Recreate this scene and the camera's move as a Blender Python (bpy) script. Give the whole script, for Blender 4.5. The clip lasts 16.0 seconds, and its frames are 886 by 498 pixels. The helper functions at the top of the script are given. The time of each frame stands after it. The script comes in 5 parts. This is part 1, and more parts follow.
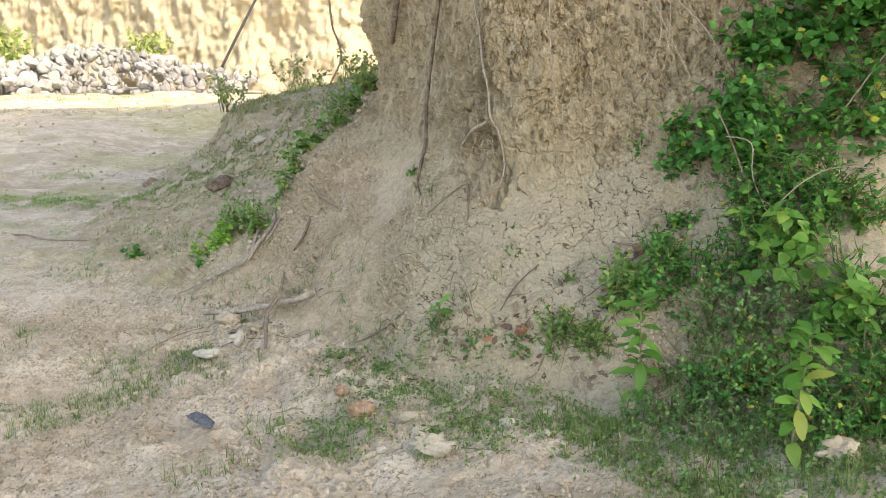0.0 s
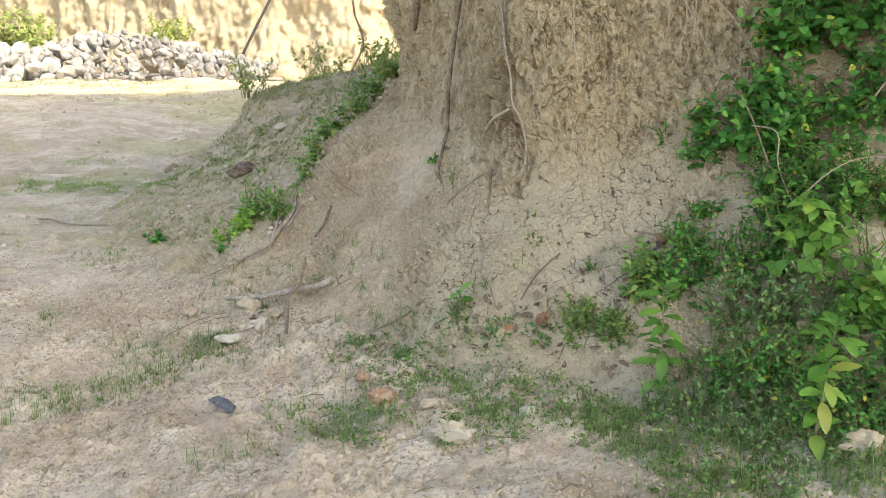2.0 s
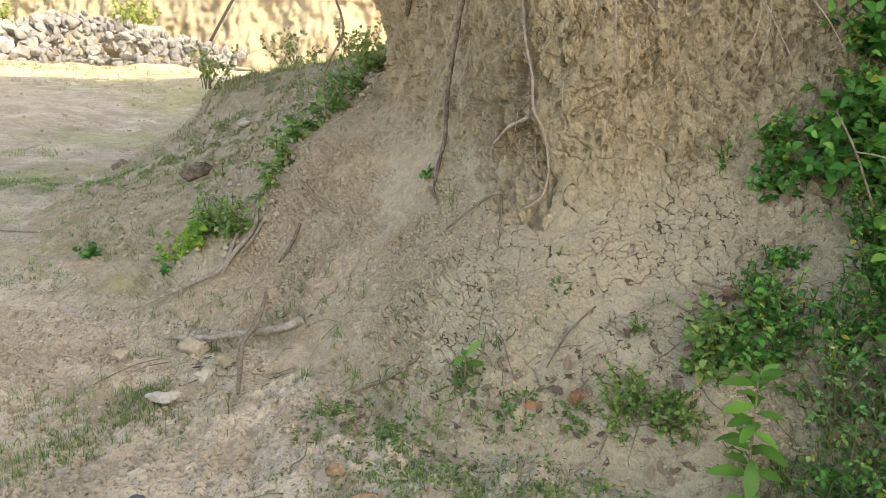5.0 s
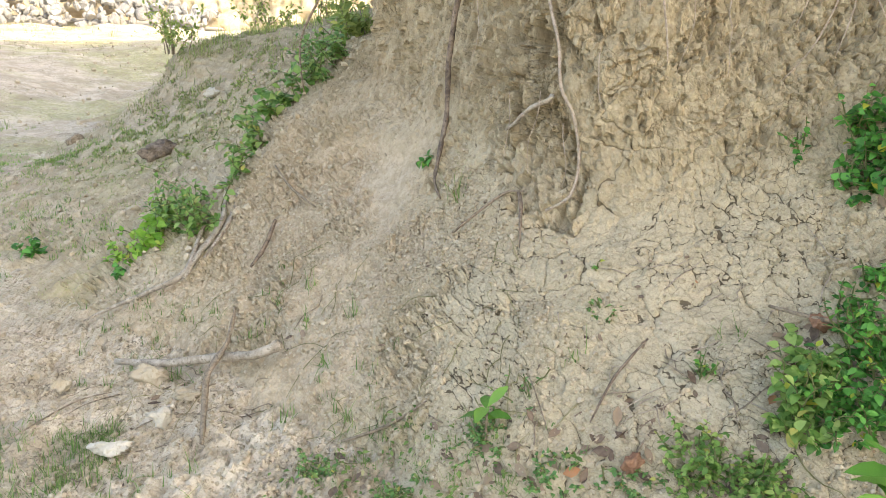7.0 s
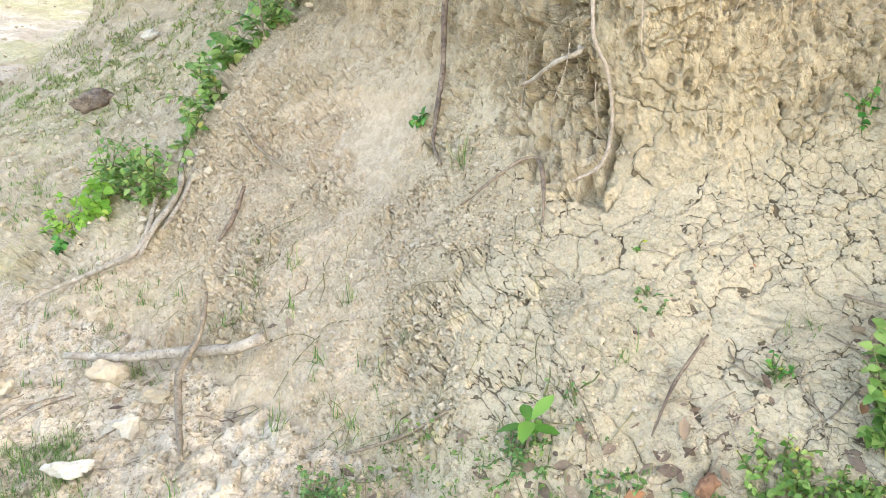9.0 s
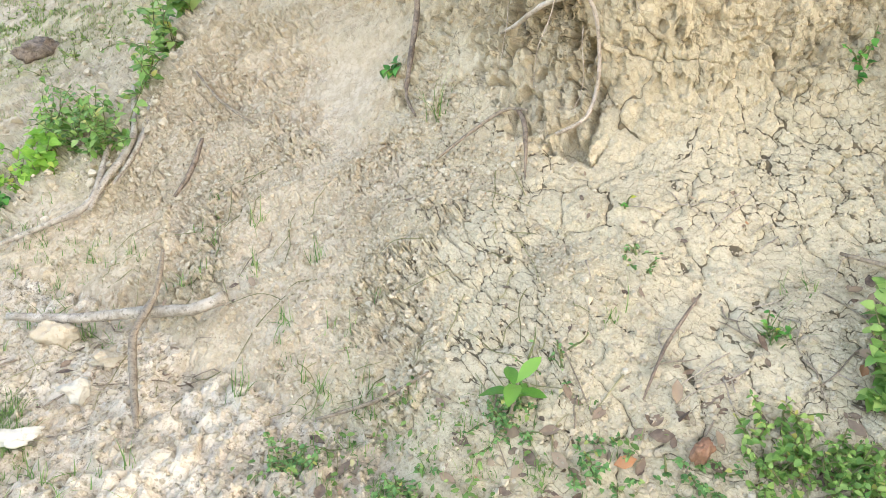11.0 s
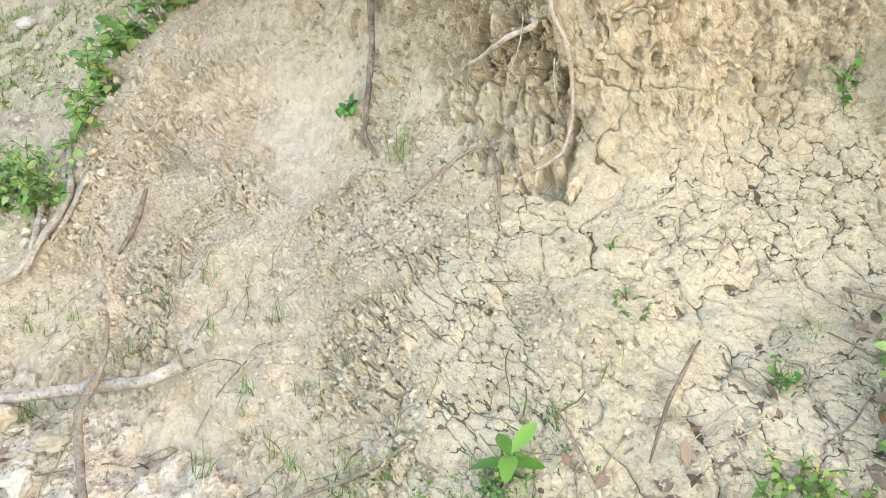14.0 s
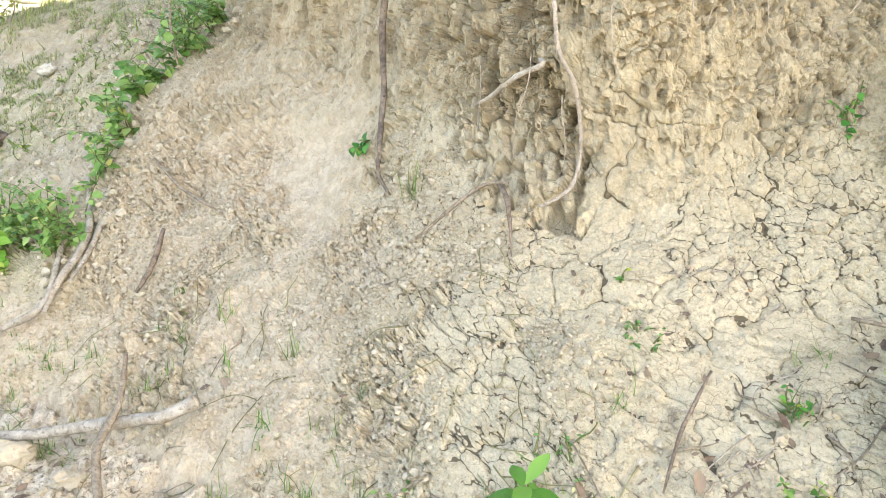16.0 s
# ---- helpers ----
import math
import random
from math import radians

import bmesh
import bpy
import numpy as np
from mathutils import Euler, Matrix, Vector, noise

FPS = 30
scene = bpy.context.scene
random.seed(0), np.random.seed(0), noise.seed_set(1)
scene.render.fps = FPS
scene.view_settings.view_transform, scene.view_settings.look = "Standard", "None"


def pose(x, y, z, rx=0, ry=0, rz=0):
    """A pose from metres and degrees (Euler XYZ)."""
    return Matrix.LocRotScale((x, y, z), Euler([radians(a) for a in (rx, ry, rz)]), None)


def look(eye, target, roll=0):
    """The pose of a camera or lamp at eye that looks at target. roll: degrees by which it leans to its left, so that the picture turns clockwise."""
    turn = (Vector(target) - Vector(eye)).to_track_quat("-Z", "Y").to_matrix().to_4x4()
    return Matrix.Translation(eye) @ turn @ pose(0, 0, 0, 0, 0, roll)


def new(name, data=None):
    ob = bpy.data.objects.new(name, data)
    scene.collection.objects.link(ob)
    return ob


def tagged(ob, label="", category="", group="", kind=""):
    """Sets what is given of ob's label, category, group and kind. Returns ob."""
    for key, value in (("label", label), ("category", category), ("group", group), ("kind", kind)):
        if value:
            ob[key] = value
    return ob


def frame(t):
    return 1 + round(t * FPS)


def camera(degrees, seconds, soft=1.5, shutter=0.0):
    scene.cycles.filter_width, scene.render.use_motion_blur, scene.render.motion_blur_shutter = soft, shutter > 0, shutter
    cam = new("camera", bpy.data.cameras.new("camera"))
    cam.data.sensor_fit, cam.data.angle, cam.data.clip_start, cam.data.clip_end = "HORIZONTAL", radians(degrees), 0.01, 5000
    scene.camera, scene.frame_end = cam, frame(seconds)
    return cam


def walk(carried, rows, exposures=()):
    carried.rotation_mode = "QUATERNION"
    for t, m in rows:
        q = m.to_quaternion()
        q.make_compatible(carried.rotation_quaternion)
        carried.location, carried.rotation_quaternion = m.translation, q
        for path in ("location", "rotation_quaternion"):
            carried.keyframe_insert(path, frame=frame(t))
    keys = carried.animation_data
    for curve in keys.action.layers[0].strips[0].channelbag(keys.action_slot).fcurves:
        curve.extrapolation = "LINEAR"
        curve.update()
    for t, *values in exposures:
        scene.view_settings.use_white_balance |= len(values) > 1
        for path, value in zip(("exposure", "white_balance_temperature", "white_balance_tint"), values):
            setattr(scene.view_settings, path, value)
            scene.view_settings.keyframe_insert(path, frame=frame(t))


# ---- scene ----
cam = camera(56.3, 16.0, soft=0.55)
PATH = [
    (0, (0.037, -0.114, 1.5), (0.022, 1.85, 1.122), -0.3),
    (0.5, (0.036, -0.117, 1.5), (0.009, 1.845, 1.113), -0.2),
    (1, (0.021, -0.118, 1.491), (-0.02, 1.842, 1.095), 0.0),
    (1.5, (0.013, -0.115, 1.49), (-0.041, 1.843, 1.089), 0.1),
    (2, (0.021, -0.11, 1.494), (-0.038, 1.848, 1.089), -0.0),
    (2.5, (0.022, -0.099, 1.495), (-0.034, 1.857, 1.082), -0.3),
    (3, (0.005, -0.038, 1.497), (-0.068, 1.918, 1.087), -0.3),
    (3.5, (-0.029, 0.209, 1.506), (-0.152, 2.167, 1.117), 0.2),
    (4, (-0.045, 0.496, 1.519), (-0.193, 2.453, 1.135), 1.1),
    (4.5, (-0.082, 0.723, 1.491), (-0.15, 2.682, 1.092), 1.8),
    (4.7, (-0.12, 0.823, 1.486), (-0.135, 2.782, 1.081), 2.2),
    (6.8, (-0.271, 1.728, 1.537), (-0.189, 3.668, 1.057), 2.2),
    (7, (-0.284, 1.769, 1.533), (-0.21, 3.703, 1.03), 1.9),
    (7.5, (-0.364, 1.96, 1.525), (-0.258, 3.88, 0.973), 1.6),
    (8, (-0.463, 2.181, 1.535), (-0.295, 4.084, 0.942), 1.6),
    (8.5, (-0.519, 2.249, 1.537), (-0.309, 4.14, 0.921), 2.0),
    (9, (-0.554, 2.268, 1.527), (-0.316, 4.151, 0.897), 2.7),
    (9.5, (-0.569, 2.25, 1.523), (-0.316, 4.126, 0.878), 3.3),
    (9.7, (-0.571, 2.235, 1.525), (-0.313, 4.108, 0.871), 3.3),
    (11.8, (-0.618, 2.61, 1.371), (-0.206, 4.429, 0.65), 4.4),
    (12, (-0.602, 2.65, 1.391), (-0.177, 4.463, 0.662), 4.1),
    (12.5, (-0.583, 2.677, 1.434), (-0.121, 4.485, 0.716), 3.4),
    (13, (-0.614, 2.686, 1.429), (-0.129, 4.498, 0.733), 3.1),
    (13.5, (-0.624, 2.678, 1.42), (-0.142, 4.503, 0.758), 3.0),
    (14, (-0.629, 2.653, 1.438), (-0.168, 4.492, 0.801), 2.5),
    (14.5, (-0.625, 2.638, 1.442), (-0.189, 4.49, 0.825), 1.7),
    (15, (-0.63, 2.629, 1.449), (-0.208, 4.49, 0.85), 1.2),
    (15.5, (-0.643, 2.625, 1.447), (-0.216, 4.493, 0.874), 1.4),
    (16, (-0.641, 2.609, 1.435), (-0.204, 4.483, 0.889), 1.7),
]
walk(cam, [(t, look(eye, target, roll)) for t, eye, target, roll in PATH],
     exposures=[(0, 1.68, 7500, 10), (2, 1.66, 7500, 10), (4.7, 1.5, 8000, 10), (7, 2.05, 7650, 10), (9, 2.6, 7500, 10), (11.9, 2.6, 7500, 10), (13, 2.69, 7500, 10), (16, 2.69, 7500, 10)])

# ---- light ----
SUN_AZ, SUN_EL = 132.0, 47.0          # degrees: bearing clockwise from the view's start, height
to_sun = Vector((math.sin(radians(SUN_AZ)) * math.cos(radians(SUN_EL)), math.cos(radians(SUN_AZ)) * math.cos(radians(SUN_EL)), math.sin(radians(SUN_EL))))
world = bpy.data.worlds.new("world")
scene.world = world
world.use_nodes = True
wn = world.node_tree
sky = wn.nodes.new("ShaderNodeTexSky")
sky.sky_type, sky.sun_disc = "NISHITA", False
sky.sun_elevation, sky.sun_rotation = radians(SUN_EL), radians(SUN_AZ)
sky.air_density, sky.dust_density = 1.0, 2.5
wn.links.new(sky.outputs[0], wn.nodes["Background"].inputs[0])
wn.nodes["Background"].inputs[1].default_value = 0.15
lamp = bpy.data.lights.new("sun", "SUN")
lamp.energy, lamp.angle, lamp.color = 2.0, radians(0.6), (1.0, 0.94, 0.84)
sun = new("sun", lamp)
sun.matrix_world = look(to_sun * 60, (0, 0, 0))


# ---- arithmetic for shapes ----
def hashed(ix, iy, iz, seed):
    h = (ix.astype(np.int64) * 374761393 + iy.astype(np.int64) * 668265263 + iz.astype(np.int64) * 2147483647 + seed * 974711) & 0xFFFFFFFF
    h = ((h ^ (h >> 13)) * 1274126177) & 0xFFFFFFFF
    h = ((h ^ (h >> 16)) * 2246822519) & 0xFFFFFFFF
    return ((h ^ (h >> 15)) & 0xFFFFFF) / float(0x1000000)


def vnoise(x, y, z, seed=0):
    """Smooth noise in -1 .. 1 for arrays."""
    fx, fy, fz = np.floor(x), np.floor(y), np.floor(z)
    ux, uy, uz = x - fx, y - fy, z - fz
    ux, uy, uz = (u * u * u * (u * (u * 6 - 15) + 10) for u in (ux, uy, uz))
    total = 0
    for a in (0, 1):
        for b in (0, 1):
            for c in (0, 1):
                w = (ux if a else 1 - ux) * (uy if b else 1 - uy) * (uz if c else 1 - uz)
                total = total + w * hashed(fx + a, fy + b, fz + c, seed)
    return total * 2 - 1


def fbm(x, y, z, octaves=4, seed=0, gain=0.5):
    total, amp, f = 0, 1.0, 1.0
    for o in range(octaves):
        total = total + amp * vnoise(x * f + 17.3 * o, y * f - 9.1 * o, z * f + 4.7 * o, seed + o)
        amp, f = amp * gain, f * 2.03
    return total


def cells(x, y, seed=0, jitter=0.9):
    """Of a cracked-mud cell: the distance to its nearest border, a random value, the way to that border, and the place within the cell."""
    x, y = (np.asarray(c, np.float32) for c in (x, y))
    cx, cy = np.floor(x), np.floor(y)
    near = np.full(x.shape, 9.0, np.float32)
    home = [np.zeros(x.shape, np.float32) for _ in range(3)]
    pts = []
    for i in (-2, -1, 0, 1, 2):
        for j in (-2, -1, 0, 1, 2):
            if abs(i) + abs(j) == 4:
                continue
            h = hashed(cx + i, cy + j, 0 * cx, seed)
            q = [(c + o + 0.5 + jitter * ((h * f) % 1.0 - 0.5)).astype(np.float32) for c, o, f in ((cx, i, 1.0), (cy, j, 97.0))]
            pts.append(q)
            d = (x - q[0]) ** 2 + (y - q[1]) ** 2
            m = d < near
            near = np.where(m, d, near)
            home = [np.where(m, c, o) for c, o in zip((*q, (h * 31.0 % 1.0).astype(np.float32)), home)]
    edge = np.full(x.shape, 9.0, np.float32)
    way = np.zeros((2, *x.shape), np.float32)
    for q in pts:
        n = [c - o for c, o in zip(q, home)]
        size = np.maximum(np.sqrt(n[0] ** 2 + n[1] ** 2), 1e-6)
        d = sum(((c + o) / 2 - w) * e for c, o, w, e in zip(q, home, (x, y), n)) / size
        m = (size > 1e-4) & (d < edge)
        edge = np.where(m, d, edge)
        way = np.where(m, np.stack(n) / size, way)
    return edge, home[2], way, np.stack([x - home[0], y - home[1]])


def cells_where(mask, x, y, seed):
    e, i = np.full(mask.shape, 0.5), np.full(mask.shape, 0.5)
    way, rel = np.zeros((2, *mask.shape)), np.zeros((2, *mask.shape))
    if mask.any():
        e[mask], i[mask], way[:, mask], rel[:, mask] = cells(x[mask], y[mask], seed)
    return e, i, way, rel


def chunks(mask, x, y, seed, tall, tilt, gap, width=0.14):
    """Broken earth: each cell a lump with its own height and slant, parted by gaps."""
    e, i, _, rel = cells_where(mask, x, y, seed)
    slant = sum(r * ((i * f) % 1.0 - 0.5) for r, f in zip(rel, (53.0, 191.0)))
    rim = step(0.0, width, e)
    return np.where(mask, (tall * (i - 0.45) + tilt * slant) * rim - gap * (1 - rim), 0.0), e


def step(lo, hi, x):
    t = np.clip((x - lo) / (hi - lo), 0, 1)
    return t * t * (3 - 2 * t)


def spline(points, t):
    """Catmull-Rom through rows of numbers, at t from 0 to len - 1."""
    p = np.asarray(points, float)
    n = len(p)
    i = np.clip(np.floor(t).astype(int), 0, n - 2)
    f = (t - i).reshape(t.shape + (1,) * (p.ndim - 1))
    a, b, c, d = p[np.maximum(i - 1, 0)], p[i], p[i + 1], p[np.minimum(i + 2, n - 1)]
    return 0.5 * (2 * b + (c - a) * f + (2 * a - 5 * b + 4 * c - d) * f ** 2 + (3 * b - a - 3 * c + d) * f ** 3)


def sheet(name, v, smooth=True, folds=None):
    """A mesh from a grid of places, rows by columns; with folds, in triangles whose long sides follow its low values."""
    rows, cols = v.shape[:2]
    me = bpy.data.meshes.new(name)
    me.vertices.add(rows * cols)
    me.vertices.foreach_set("co", v.reshape(-1).astype(np.float32))
    k = np.arange(rows * cols).reshape(rows, cols)
    q = np.stack([k[:-1, :-1], k[:-1, 1:], k[1:, 1:], k[1:, :-1]], -1).reshape(-1, 4)
    if folds is not None:
        w = folds.reshape(-1)
        flip = (w[q[:, 1]] + w[q[:, 3]] < w[q[:, 0]] + w[q[:, 2]])[:, None]
        q = np.concatenate([np.where(flip, q[:, [0, 1, 3]], q[:, [0, 1, 2]]), np.where(flip, q[:, [1, 2, 3]], q[:, [0, 2, 3]])])
    me.loops.add(q.size)
    me.loops.foreach_set("vertex_index", q.reshape(-1).astype(np.int32))
    me.polygons.add(len(q))
    me.polygons.foreach_set("loop_start", (np.arange(len(q)) * q.shape[1]).astype(np.int32))
    me.update(calc_edges=True)
    me.polygons.foreach_set("use_smooth", np.full(len(q), smooth))
    return me


def normals(v):
    n = np.cross(np.gradient(v, axis=1), np.gradient(v, axis=0))
    return n / np.maximum(np.linalg.norm(n, axis=-1, keepdims=True), 1e-9)


# ---- materials ----
class Nodes:
    """A material under construction."""

    def __init__(self, name, rough=0.9):
        self.mat = bpy.data.materials.new(name)
        self.mat.use_nodes = True
        self.t = self.mat.node_tree
        self.bsdf = self.t.nodes["Principled BSDF"]
        self.bsdf.inputs["Roughness"].default_value = rough
        self.bsdf.inputs["Specular IOR Level"].default_value = 0.25
        self.co = self.add("ShaderNodeTexCoord").outputs["Object"]

    def add(self, kind, **inputs):
        node = self.t.nodes.new(kind)
        for key, value in inputs.items():
            self.put(node.inputs[key], value)
        return node

    def put(self, socket, value):
        if isinstance(value, bpy.types.NodeSocket):
            self.t.links.new(value, socket)
        else:
            socket.default_value = value

    def noise(self, scale, detail=5, rough=0.6, stretch=None, kind="fac"):
        co = self.co
        if stretch:
            m = self.add("ShaderNodeMapping", Vector=co)
            m.inputs["Scale"].default_value = stretch
            co = m.outputs[0]
        n = self.add("ShaderNodeTexNoise", Vector=co, Scale=scale, Detail=detail, Roughness=rough)
        return n.outputs["Fac"]

    def voronoi(self, scale, feature="F1", co=None, dims="3D"):
        node = self.t.nodes.new("ShaderNodeTexVoronoi")
        node.feature, node.voronoi_dimensions = feature, dims
        self.put(node.inputs["Vector"], self.co if co is None else co)
        node.inputs["Scale"].default_value = scale
        return node.outputs["Distance"]

    def grains(self, scale, wander=0.35):
        """A random value for each small cell of a crumbly surface."""
        node = self.t.nodes.new("ShaderNodeTexVoronoi")
        self.put(node.inputs["Vector"], self.warped(scale, scale * 0.8, wander / scale))
        node.inputs["Scale"].default_value = 1.0
        return self.add("ShaderNodeSeparateColor", Color=node.outputs["Color"]).outputs[0]

    def warped(self, scale, wander, amount, stretch=(1, 1, 1), co=None):
        """Coordinates shifted by noise, for lines that wander."""
        n = self.add("ShaderNodeTexNoise", Vector=self.co, Scale=wander, Detail=3, Roughness=0.6)
        shift = self.add("ShaderNodeVectorMath")
        shift.operation = "MULTIPLY_ADD"
        self.put(shift.inputs[0], n.outputs["Color"])
        shift.inputs[1].default_value = (amount, amount, amount)
        self.put(shift.inputs[2], self.co if co is None else co)
        m = self.add("ShaderNodeMapping", Vector=shift.outputs[0])
        m.inputs["Scale"].default_value = tuple(scale * s for s in stretch)
        return m.outputs[0]

    def ramp(self, fac, *stops):
        r = self.add("ShaderNodeValToRGB", Fac=fac)
        e = r.color_ramp.elements
        while len(e) < len(stops):
            e.new(0.5)
        for el, (at, c) in zip(e, stops):
            el.position = at
            el.color = (*c, 1) if isinstance(c, tuple) else (c, c, c, 1)
        return r.outputs[0]

    def mix(self, fac, a, b, mode="MIX"):
        n = self.t.nodes.new("ShaderNodeMix")
        n.data_type, n.blend_type = "RGBA", mode
        for s, value in ((n.inputs[0], fac), (n.inputs[6], a), (n.inputs[7], b)):
            self.put(s, (*value, 1) if isinstance(value, tuple) and len(value) == 3 else value)
        return n.outputs[2]

    def math(self, op, a, b=0.5):
        n = self.t.nodes.new("ShaderNodeMath")
        n.operation = op
        self.put(n.inputs[0], a)
        self.put(n.inputs[1], b)
        return n.outputs[0]

    def bump(self, height, strength=0.5, distance=0.01, after=None):
        b = self.add("ShaderNodeBump", Height=height, Strength=strength, Distance=distance)
        if after is not None:
            self.put(b.inputs["Normal"], after)
        return b.outputs[0]

    def done(self, colour, normal=None):
        self.put(self.bsdf.inputs["Base Color"], (*colour, 1) if isinstance(colour, tuple) else colour)
        if normal is not None:
            self.put(self.bsdf.inputs["Normal"], normal)
        return self.mat


def soil(name, pale, mid, dark, pinkish, grain=1.0, streaks=False, cracked=False, patches=0.0, turf=0.0):
    """Dry clay: pale crust, darker crumb, rusty or pinkish stains, grain."""
    m = Nodes(name, 0.95)
    base = m.mix(m.ramp(m.noise(2.3, 6, 0.65), (0.38, 0.0), (0.62, 1.0)), mid, pale)
    base = m.mix(m.ramp(m.noise(0.9, 5), (0.48, 0.0), (0.68, 0.7)), base, pinkish)
    if streaks:
        base = m.mix(m.ramp(m.noise(5, 5, 0.6, (1, 1, 0.22)), (0.55, 0.0), (0.75, 0.5)), base, dark)
    base = m.mix(m.ramp(m.noise(11, 6, 0.7), (0.5, 0.0), (0.66, 0.75)), base, pale)
    base = m.mix(m.ramp(m.noise(24, 6, 0.8), (0.56, 0.0), (0.72, 0.45)), base, dark)
    deep = tuple(c * 0.52 for c in dark)
    dust = tuple(min(0.8, c * 1.14) for c in pale)
    if grain < 2:     # each crumb its own shade: dusty, bare or damp
        for scale, lo, hi in ((75, 0.2, 0.25), (190, 0.3, 0.3)):
            g = m.grains(scale)
            base = m.mix(m.ramp(g, (0.62, 0.0), (0.98, hi)), base, dust)
            base = m.mix(m.ramp(g, (0.02, lo), (0.34, 0.0)), base, dark)
    base = m.mix(m.ramp(m.noise(75, 4, 0.75), (0.6, 0.0), (0.68, 0.6)), base, deep)
    base = m.mix(m.ramp(m.noise(190, 3, 0.7), (0.6, 0.0), (0.66, 0.5)), base, deep)
    n = m.bump(m.noise(26, 7, 0.7), 0.5, 0.010 * grain)
    n = m.bump(m.noise(105, 4, 0.7), 0.6, 0.005 * grain, n)
    if grain < 2:    # knobbly crumbs where the crust is broken up
        broken = m.ramp(m.noise(3.4, 5, 0.65), (0.42, 0.0), (0.56, 1.0))
        if cracked:
            a = m.add("ShaderNodeAttribute")
            a.attribute_name = "crumbly"
            a_crumbly = a.outputs["Fac"]
            broken = m.math("MAXIMUM", a_crumbly, m.math("MULTIPLY", broken, 0.25))
        for scale, tall in ((48, 0.006), (105, 0.0025)):
            knob = m.math("SUBTRACT", 1.0, m.voronoi(1, co=m.warped(scale, scale * 0.7, 0.5 / scale)))
            n = m.bump(m.math("MULTIPLY", knob, broken), 1.0, tall, n)
    if patches:      # trodden crumb beside smooth pale crust
        base = m.mix(m.ramp(m.noise(3.2, 7, 0.7), (0.47, 0.0), (0.58, patches)), base, dark)
        base = m.mix(m.ramp(m.noise(1.7, 6, 0.6), (0.52, 0.0), (0.6, 0.65)), base, dust)
        base = m.mix(m.ramp(m.noise(0.8, 7, 0.7, (0.6, 1.3, 1)), (0.5, 0.0), (0.6, 0.55)), base, dark)
        # dark specks: darker crumbs, and small shadows under lumps put into the colour
        base = m.mix(m.math("MULTIPLY", m.ramp(m.noise(42, 5, 0.75), (0.54, 0.0), (0.61, 0.85)), m.ramp(m.noise(2.2, 5, 0.65), (0.42, 0.15), (0.55, 1.0))), base, deep)
        base = m.mix(m.ramp(m.noise(15, 6, 0.75), (0.56, 0.0), (0.66, 0.6)), base, dark)
    if turf:         # a thin film of yellowish turf in patches, away from the bank's face
        at = m.add("ShaderNodeSeparateXYZ", Vector=m.co).outputs
        r = m.add("ShaderNodeMapRange")
        m.put(r.inputs[0], at[1])
        r.inputs[1].default_value, r.inputs[2].default_value, r.inputs[3].default_value, r.inputs[4].default_value = 5.9, 7.8, 0.0, 1.0
        far = m.math("MULTIPLY", r.outputs[0], m.ramp(m.math("MULTIPLY", at[0], -0.5), (0.55, 0.0), (0.8, 1.0)))
        if cracked:
            a = m.add("ShaderNodeAttribute")
            a.attribute_name = "grassy"
            far = a.outputs["Fac"]
            base = m.mix(m.math("MULTIPLY", far, 0.75), base, m.mix(m.ramp(m.noise(7, 6, 0.75), (0.42, 0.0), (0.6, 1.0)), (0.35, 0.275, 0.185), (0.56, 0.465, 0.34)))
        film = m.math("MULTIPLY", m.ramp(m.noise(0.62, 6, 0.68, (0.55, 1.25, 1)), (0.47, 0.0), (0.58, turf)), m.ramp(m.noise(34, 5, 0.75), (0.36, 0.15), (0.56, 1.0)))
        base = m.mix(m.math("MULTIPLY", far, film), base, m.mix(m.ramp(m.noise(9, 5, 0.7), (0.4, 0.0), (0.62, 1.0)), (0.27, 0.28, 0.1), (0.47, 0.44, 0.2)))
        base = m.mix(m.math("MULTIPLY", far, m.ramp(m.noise(2.4, 7, 0.75), (0.5, 0.0), (0.6, 0.5))), base, dark)
    if cracked:      # shade inside cracks and clod gaps, put into the colour
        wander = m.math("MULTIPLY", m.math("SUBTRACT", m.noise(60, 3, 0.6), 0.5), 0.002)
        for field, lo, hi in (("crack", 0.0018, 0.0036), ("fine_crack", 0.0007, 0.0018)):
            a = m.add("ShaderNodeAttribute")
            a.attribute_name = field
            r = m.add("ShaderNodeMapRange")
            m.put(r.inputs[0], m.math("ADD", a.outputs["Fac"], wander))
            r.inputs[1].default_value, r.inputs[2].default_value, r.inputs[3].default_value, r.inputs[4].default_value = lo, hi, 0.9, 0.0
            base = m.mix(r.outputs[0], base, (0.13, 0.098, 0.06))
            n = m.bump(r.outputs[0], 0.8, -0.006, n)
        rise = m.add("ShaderNodeAttribute")
        rise.attribute_name = "rise"
        base = m.mix(m.math("MULTIPLY", m.math("MULTIPLY", rise.outputs["Fac"], m.math("SUBTRACT", 1.0, m.math("MULTIPLY", far, 0.85))), m.ramp(m.noise(2.6, 6, 0.7), (0.35, 0.45), (0.65, 1.0))), base, m.mix(m.ramp(m.noise(20, 5, 0.7), (0.42, 0.0), (0.58, 1.0)), (0.45, 0.35, 0.24), (0.60, 0.495, 0.365)))
        level = m.add("ShaderNodeSeparateXYZ", Vector=m.co).outputs[2]       # a browner layer of subsoil above
        level = m.math("ADD", level, m.math("MULTIPLY", m.noise(3, 5, 0.7), 0.7))
        r = m.add("ShaderNodeMapRange")
        m.put(r.inputs[0], level)
        r.inputs[1].default_value, r.inputs[2].default_value, r.inputs[3].default_value, r.inputs[4].default_value = 1.2, 1.65, 0.0, 0.72
